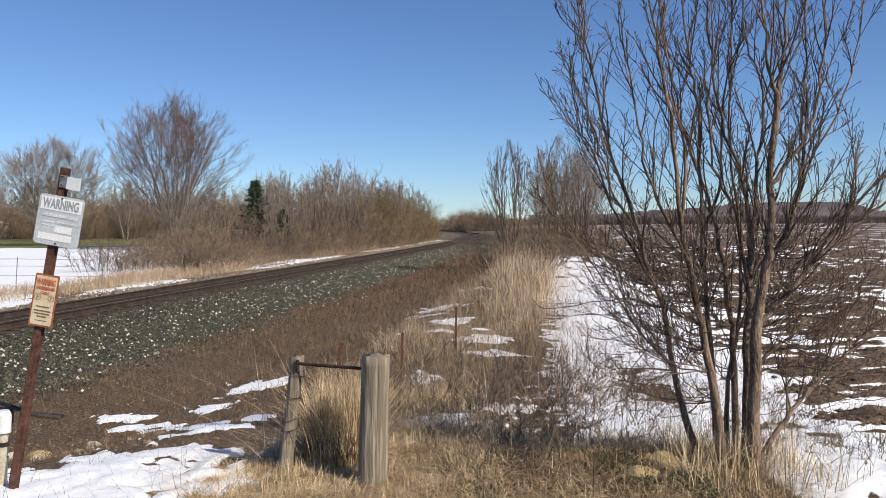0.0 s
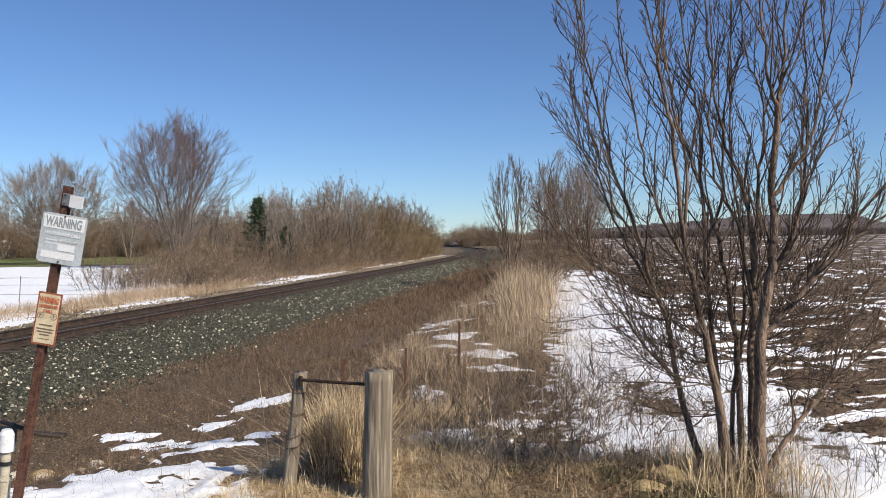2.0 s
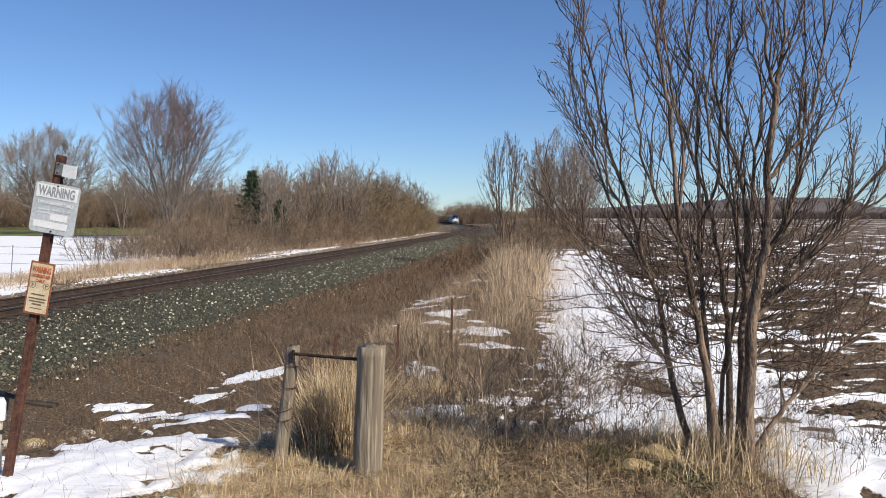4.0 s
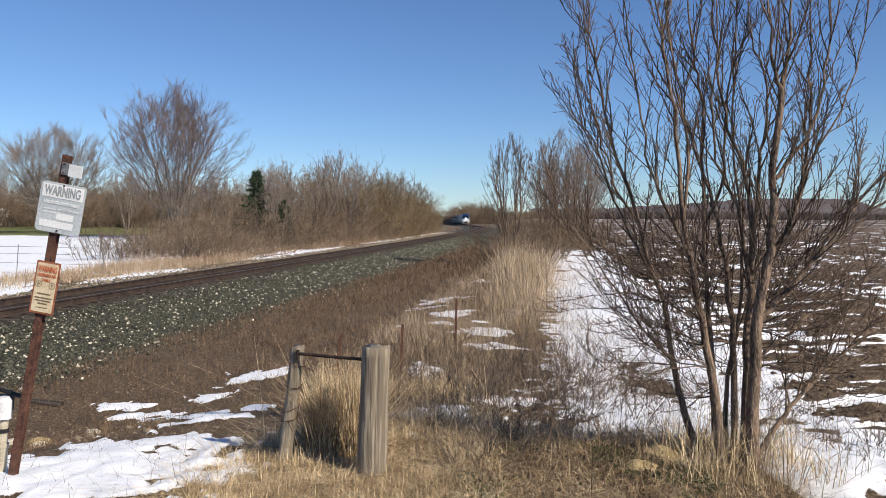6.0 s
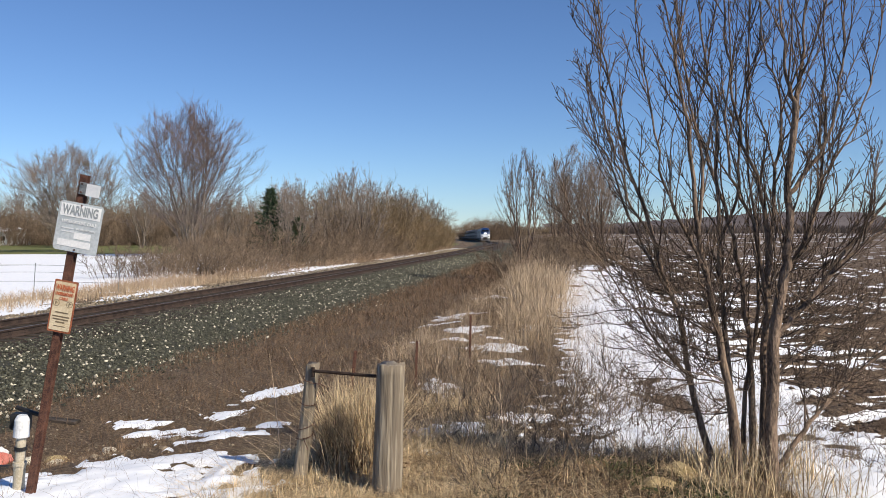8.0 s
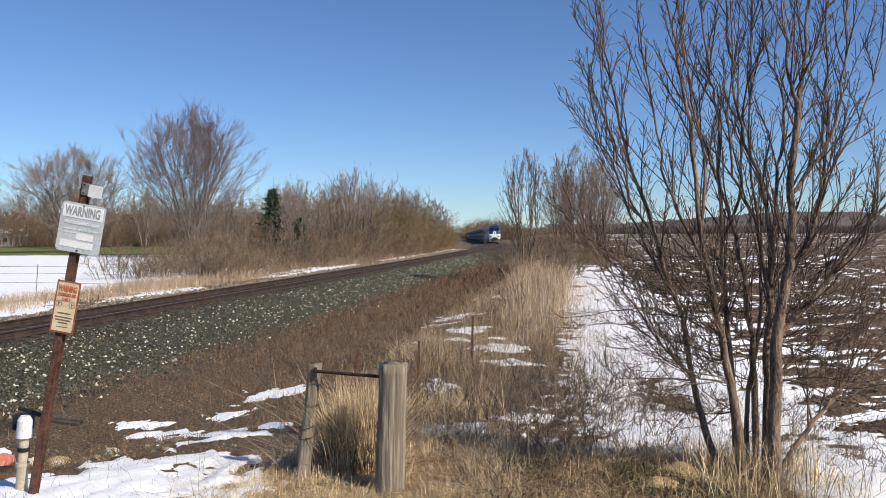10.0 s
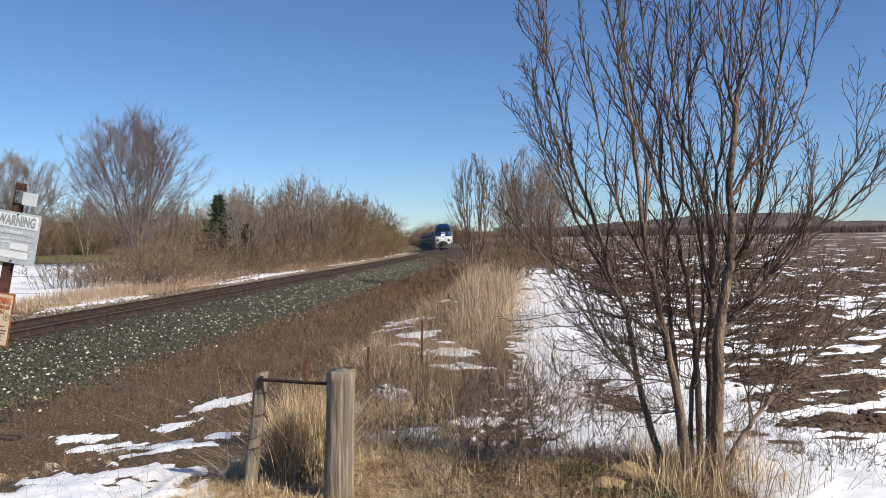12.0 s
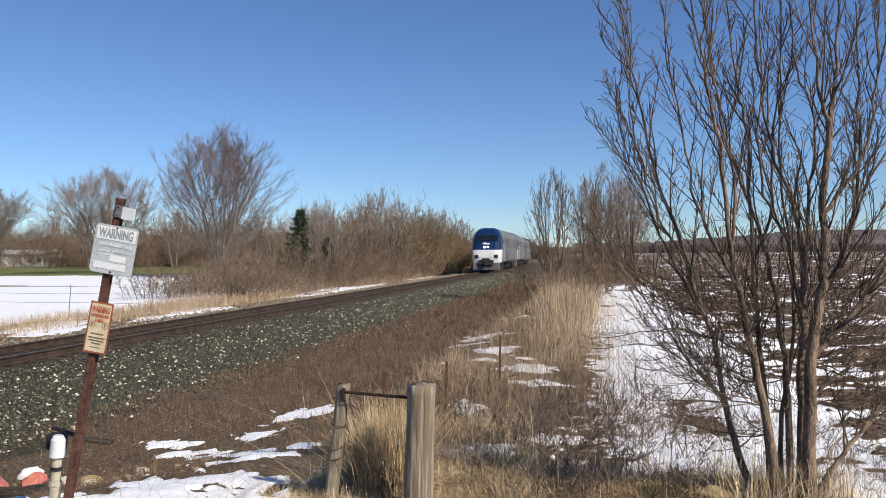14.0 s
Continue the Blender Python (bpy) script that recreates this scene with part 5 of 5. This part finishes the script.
def lump(name, x, y, size, mat, label, cat, seed, group="", sink=0.25):
    bm = bmesh.new()
    bmesh.ops.create_icosphere(bm, subdivisions=3, radius=1)
    for v in bm.verts:
        n1 = noise.noise(v.co * 1.3 + Vector((seed, 0, 0)))
        n2 = noise.noise(v.co * 4.0 + Vector((0, seed, 0)))
        v.co *= 1 + 0.35 * n1 + 0.12 * n2
        v.co = Vector((v.co.x * size[0], v.co.y * size[1], v.co.z * size[2]))
    ob = part(name, bm, mat, None, "", pose(x, y, float(land(x, y)) + size[2] * (1 - 2 * sink) * 0.5, 0, 0, seed * 70))
    return tagged(ob, label, cat, group)


lump("sandstone_rock", 1.50, 5.45, (0.17, 0.12, 0.10), M["sandstone"], "yellowish rough stone half sunk in dry grass", "rock", 1.7)
lump("sandstone_rock", 1.25, 5.15, (0.13, 0.10, 0.06), M["sandstone"], "yellowish rough stone half sunk in dry grass", "rock", 2.9)
for k, (x, y, s) in enumerate(((-2.95, 8.2, 0.05), (-3.15, 8.9, 0.055), (-2.75, 8.5, 0.04), (-3.6, 7.6, 0.06), (-3.3, 7.2, 0.05), (-2.55, 6.9, 0.045), (-3.9, 8.2, 0.06), (-3.05, 7.75, 0.05))):
    lump("field_stone", x, y, (s * 0.9, s * 0.7, s * 0.5), M["tan_stone"], "pale loose stone lying on bare soil", "rock", 3.1 + k, "loose stones")
for k, (x, y, sx, sz, mt, lab) in enumerate((
        (-4.95, 8.55, 0.16, 0.09, "pink_plastic", "crumpled faded red plastic litter"), (-5.25, 8.35, 0.18, 0.07, "pink_plastic", "crumpled faded red plastic litter"),
        (-5.1, 8.75, 0.13, 0.10, "white_plastic", "crumpled white plastic litter"), (-4.6, 8.5, 0.12, 0.06, "pale_stone", "broken pale concrete piece on the gravel"),
        (-4.35, 8.6, 0.14, 0.05, "sandstone", "broken tan stone piece on the gravel"), (-4.2, 8.3, 0.10, 0.05, "pale_stone", "broken pale concrete piece on the gravel"),
        (-3.75, 8.55, 0.13, 0.06, "pale_stone", "broken pale concrete piece on the gravel"), (-4.75, 8.2, 0.13, 0.04, "black_plastic", "dark scrap of plastic on the gravel"))):
    lump("litter" if "litter" in lab or "scrap" in lab else "rubble_piece", x, y, (sx, sx * 0.6, sz), M[mt], lab, "litter" if "plastic" in lab else "rubble", 11.3 + k, "rubble heap beside the ballast")


def board(x, y, length, turn):
    bm = jitter(box(0, 0, 0, length, 0.14, 0.04, 0.008), 0.008, 5)
    ob = part("old_board", bm, M["tie"], None, "", pose(x, y, float(land(x, y)) + 0.02, 2, 3, turn))
    tagged(ob, "weathered dark board lying on gravel", "board", "loose boards")


board(-4.55, 8.0, 1.1, 6)
board(-5.2, 10.4, 0.5, -8)


def shed():
    root = new("shed")
    root.matrix_basis = pose(-95, 155, -1.0, 0, 0, -4)
    L, W_, H_ = 17.0, 7.0, 2.7
    bm = box(0, W_ / 2, H_ / 2 - 0.1, L, W_, H_ + 0.2)
    part("wall", bm, M["siding"], root, "white painted siding")
    bm = bmesh.new()
    sec = [(-0.4, H_ + 0.0), (W_ / 2, H_ + 0.75), (W_ + 0.4, H_ + 0.0), (W_ + 0.4, H_ + 0.15), (W_ / 2, H_ + 0.92), (-0.4, H_ + 0.15)]
    a = [bm.verts.new((-L / 2 - 0.4, y, z)) for y, z in sec]
    b = [bm.verts.new((L / 2 + 0.4, y, z)) for y, z in sec]
    bm.faces.new(a), bm.faces.new(b[::-1])
    for i in range(6):
        bm.faces.new((a[i], b[i], b[(i + 1) % 6], a[(i + 1) % 6]))
    bmesh.ops.recalc_face_normals(bm, faces=bm.faces)
    part("roof", bm, M["sign_white"], root, "low roof under snow")
    for k, x in enumerate((-5.2, -1.6, 2.0)):
        door = part("garage_door", box(x, -0.03, 1.1, 2.9, 0.06, 2.2, 0.01), M["shed_door"], root, "beige garage door")
    for x in (5.2, 7.2):
        part("window", box(x, -0.02, 1.5, 0.9, 0.05, 0.8, 0.01), M["dark_glass"], root)
    return tagged(root, "long low white shed beyond the snowy lawn", "shed")


shed()


def power_pole(x, y, h):
    root = new("utility_pole")
    root.matrix_basis = pose(x, y, float(land(x, y)))
    part("pole", cyl((0, 0, -0.3), (0, 0, h), 0.20, 0.13, n=8), M["grey_bark"], root)
    part("crossarm", box(0, 0, h - 0.6, 2.4, 0.12, 0.14), M["grey_bark"], root)
    return tagged(root, "far wooden utility pole at the field's edge", "utility pole", "far utility poles")


for x, y in ((262, 560), (300, 575), (210, 590)):
    power_pole(x, y, 10.5)

# ---------------------------------------------------------------- the train


def loft(levels, half, mat, name, parent, label="", grow=0.0, xmax=None, back=8.0):
    """A nose skin: at each level (z, front y, half width) a rounded outline from the right side round the front to the left."""
    outline = [(1.0, None), (1.0, 0.85), (0.97, 0.40), (0.88, 0.14), (0.62, 0.03), (0.30, 0.0)]
    rows = []
    bm = bmesh.new()
    for z, yf, w in levels:
        pts = [(w * a + grow, back if d is None else yf - d + grow) for a, d in outline]
        pts = pts + [(-px, py) for px, py in pts[::-1]]
        if xmax:
            pts = [p for p in pts if abs(p[0]) <= xmax]
        rows.append([bm.verts.new((px, py, z)) for px, py in pts])
    for i in range(len(rows) - 1):
        for k in range(len(rows[i]) - 1):
            bm.faces.new((rows[i][k], rows[i][k + 1], rows[i + 1][k + 1], rows[i + 1][k]))
    if not xmax:
        bm.faces.new(rows[-1])
    bmesh.ops.recalc_face_normals(bm, faces=bm.faces)
    return part(name, bm, mat, parent, label)


def hull(name, sec, y0, y1, mat, parent, label=""):
    bm = bmesh.new()
    a = [bm.verts.new((x, y0, z)) for x, z in sec]
    b = [bm.verts.new((x, y1, z)) for x, z in sec]
    bm.faces.new(a), bm.faces.new(b[::-1])
    for i in range(len(sec)):
        bm.faces.new((a[i], b[i], b[(i + 1) % len(sec)], a[(i + 1) % len(sec)]))
    bmesh.ops.recalc_face_normals(bm, faces=bm.faces)
    return part(name, bm, mat, parent, label)


def bogie(parent, y, wheels=2):
    bm = box(0, y, 0.62, 2.1, 3.3, 0.25, 0.03)
    for s in (-1, 1):
        box(s * 1.12, y, 0.62, 0.16, 3.7, 0.34, 0.04, bm=bm)
        for k in (-1.37, 1.37):
            box(s * 1.16, y + k, 0.5, 0.22, 0.42, 0.42, 0.03, bm=bm)
    b = part("bogie", bm, M["undergear"], parent)
    for k in (-1.37, 1.37):
        for s in (-1, 1):
            part("wheel", cyl((s * 0.69, y + k, 0.5), (s * 0.83, y + k, 0.5), 0.5, n=20), M["rail"], b)
    return b


def locomotive():
    root = new("locomotive")
    low = [(0.95, 10.42, 1.42), (1.55, 10.5, 1.47), (2.25, 10.42, 1.5)]
    up = [(2.25, 10.42, 1.5), (2.75, 10.28, 1.5), (3.2, 10.05, 1.48), (3.75, 9.72, 1.40), (4.12, 9.4, 1.22), (4.38, 9.1, 0.95), (4.5, 8.8, 0.6)]
    loft(low, 1.5, M["loco_white"], "nose", root, "white lower nose", back=8.6)
    loft(up, 1.5, M["loco_blue"], "cab", root, "dark blue cab front and roof", back=8.6)
    part("windshield", panel(2.35, 0.66, 0.10, 0.03), M["dark_glass"], root, "dark windscreen", pose(0, 9.93, 3.45, 57 - 90 + 0, 0, 180))
    part("pillar", box(0, 9.99, 3.45, 0.09, 0.05, 0.6, rot=Matrix.Rotation(radians(33), 4, "X")), M["loco_blue"], root)
    hullsec = [(-1.5, 0.95), (1.5, 0.95), (1.5, 3.55), (1.28, 4.0), (0.9, 4.33), (-0.9, 4.33), (-1.28, 4.0), (-1.5, 3.55)]
    hull("body", hullsec, 8.598, -10.5, M["silver"], root, "silver ribbed body side")
    part("pilot", jitter(box(0, 10.2, 0.55, 2.75, 0.5, 0.75, 0.06), 0.0, 1), M["silver"], root, "grey steel plough below the nose")
    bm = box(0, 10.5, 0.95, 1.5, 0.25, 0.55, 0.05)
    box(0, 10.6, 0.88, 0.42, 0.7, 0.34, 0.05, bm=bm)
    box(0, 10.5, 1.25, 0.75, 0.12, 0.30, 0.03, bm=bm)
    cyl((-0.5, 10.55, 1.0), (-0.5, 10.6, 0.5), 0.04, n=6, bm=bm), cyl((0.5, 10.55, 1.0), (0.5, 10.6, 0.5), 0.04, n=6, bm=bm)
    part("coupler", bm, M["undergear"], root, "black coupler and hoses")
    for s in (-1, 1):
        part("headlight", cyl((s * 0.17, 10.2, 2.52), (s * 0.17, 10.40, 2.52), 0.10, n=14), M["headlight"], root, "lit round headlight")
        h = part("lamp_box", box(s * 0.98, 10.38, 1.58, 0.42, 0.22, 0.34, 0.03), M["undergear"], root)
        part("ditch_light", cyl((s * 0.98, 10.44, 1.58), (s * 0.98, 10.53, 1.58), 0.08, n=12), M["dark_glass"], h, "unlit ditch lamp")
        part("side_window", box(s * 1.5, 8.1, 3.05, 0.03, 0.8, 0.6, 0.0), M["dark_glass"], root)
        part("door", box(s * 1.505, 7.0, 2.2, 0.03, 0.7, 2.1, 0.0), M["roof_grey"], root)
        for k, y in enumerate((4.6, 2.2, -0.4, -3.2, -6.2, -8.6)):
            part("grille", box(s * 1.5, y, 3.0, 0.04, 1.7, 0.75, 0.0), M["roof_grey"], root)
        part("sill", box(s * 1.49, -1.2, 0.99, 0.06, 18.6, 0.16, 0.02), M["undergear"], root, "dark side sill")
        part("step_well", box(s * 1.44, 8.3, 0.75, 0.1, 0.5, 0.5, 0.02), M["undergear"], root)
        part("handrail", cyl((s * 1.54, 7.5, 1.1), (s * 1.54, 7.5, 2.9), 0.025, n=6), M["loco_white"], root)
    bm = box(0, 0, 0.62, 2.5, 6.0, 0.75, 0.08)
    part("fuel_tank", bm, M["undergear"], root)
    for y, ln in ((5.0, 2.0), (0.5, 3.2), (-5.5, 4.2)):
        part("roof_hatch", box(0, y, 4.36, 1.5, ln, 0.14, 0.03), M["roof_grey"], root)
    # emblem: a plain white bar with a slanted tail
    bm = panel(0.75, 0.13, 0.02, 0.02)
    box(0.18, 0, 0.10, 0.34, 0.02, 0.10, bm=bm, rot=Matrix.Rotation(0.4, 4, "Y"))
    part("emblem", bm, M["loco_white"], root, "white arrow emblem", pose(0, 10.31, 2.86, 16, 0, 0))
    for y in (7.0, -7.0):
        bogie(root, y)
    return tagged(root, "silver diesel locomotive with a blue and white nose and lit headlights", "locomotive", "train")


def coach(name, label, cat, height, decks, length=25.9):
    root = new(name)
    h = height
    sec = [(-1.52, 0.85), (1.52, 0.85), (1.55, 1.3), (1.52, h - 0.75), (1.25, h - 0.22), (0.6, h), (-0.6, h), (-1.25, h - 0.22), (-1.52, h - 0.75), (-1.55, 1.3)]
    hull("body", sec, length / 2 - 0.25, -length / 2 + 0.25, M["coach_silver"], root, "silver ribbed side")
    top = [(-1.27, h - 0.2), (1.27, h - 0.2), (0.62, h + 0.03), (-0.62, h + 0.03)]
    hull("roof", top, length / 2 - 0.3, -length / 2 + 0.3, M["roof_grey"], root)
    for s in (-1, 1):
        for z in decks:
            n = 11
            for k in range(n):
                y = (k - (n - 1) / 2) * (length - 5) / (n - 1)
                part("window", box(s * 1.53, y, z, 0.05, 1.35, 0.62), M["train_glass"], root)
        part("door", box(s * 1.54, length / 2 - 2.2, 1.95, 0.05, 0.85, 2.0), M["roof_grey"], root)
        part("stripe", box(s * 1.55, 0, decks[0] + 0.75 if decks else 2.4, 0.03, length - 1.0, 0.2), M["roof_grey"], root, "dark side stripe")
    part("gangway", box(0, length / 2 - 0.1, 2.2, 1.1, 0.4, 2.3, 0.03), M["undergear"], root)
    part("underframe", box(0, 0, 0.62, 2.3, 11.0, 0.5, 0.05), M["undergear"], root)
    for y in (length * 0.36, -length * 0.36):
        bogie(root, y)
    return tagged(root, label, cat, "train")


def make_train():
    cars = []
    loco = locomotive()
    cars.append((loco, 21.0))
    cars.append((copy_thing(loco, Matrix.Identity(4)), 21.0))
    bag = coach("baggage_car", "silver single-deck baggage car behind the locomotives", "railway car", 4.3, ())
    cars.append((bag, 26.0))
    pax = coach("passenger_car", "tall silver double-deck passenger car in the train", "railway car", 4.75, (1.75, 3.45))
    cars.append((pax, 26.0))
    for _ in range(6):
        cars.append((copy_thing(pax, Matrix.Identity(4)), 26.0))
    return cars


TRAIN = make_train()


def motions():
    """The train runs towards the camera along the line at a steady speed."""
    ys = np.linspace(-70, 890, 9601)
    xs = line_x(ys)
    run = np.concatenate([[0], np.cumsum(np.hypot(np.diff(xs), np.diff(ys)))])

    def place(s):
        yy = float(np.interp(s, run, ys))
        return Vector((float(line_x(yy)), yy, RAIL_TOP - float(fall(yy))))

    nose_end = float(np.interp(82.0, ys, run))
    speed = 31.0
    offset = 0.0
    for thing, length in TRAIN:
        rows = []
        for k in range(29):
            t = k * 0.5
            s = nose_end + speed * (14.0 - t) + offset + length / 2
            a, b = place(s - length * 0.34), place(s + length * 0.34)
            d = (a - b).normalized()
            mid = (a + b) / 2
            rows.append((t, pose(mid.x, mid.y, mid.z, 0, 0, math.degrees(math.atan2(d.y, d.x)) - 90) @ pose(0, 0, 0, math.degrees(math.asin(d.z)), 0, 0)))
        walk(thing, rows)
        offset += length + 0.4


motions()
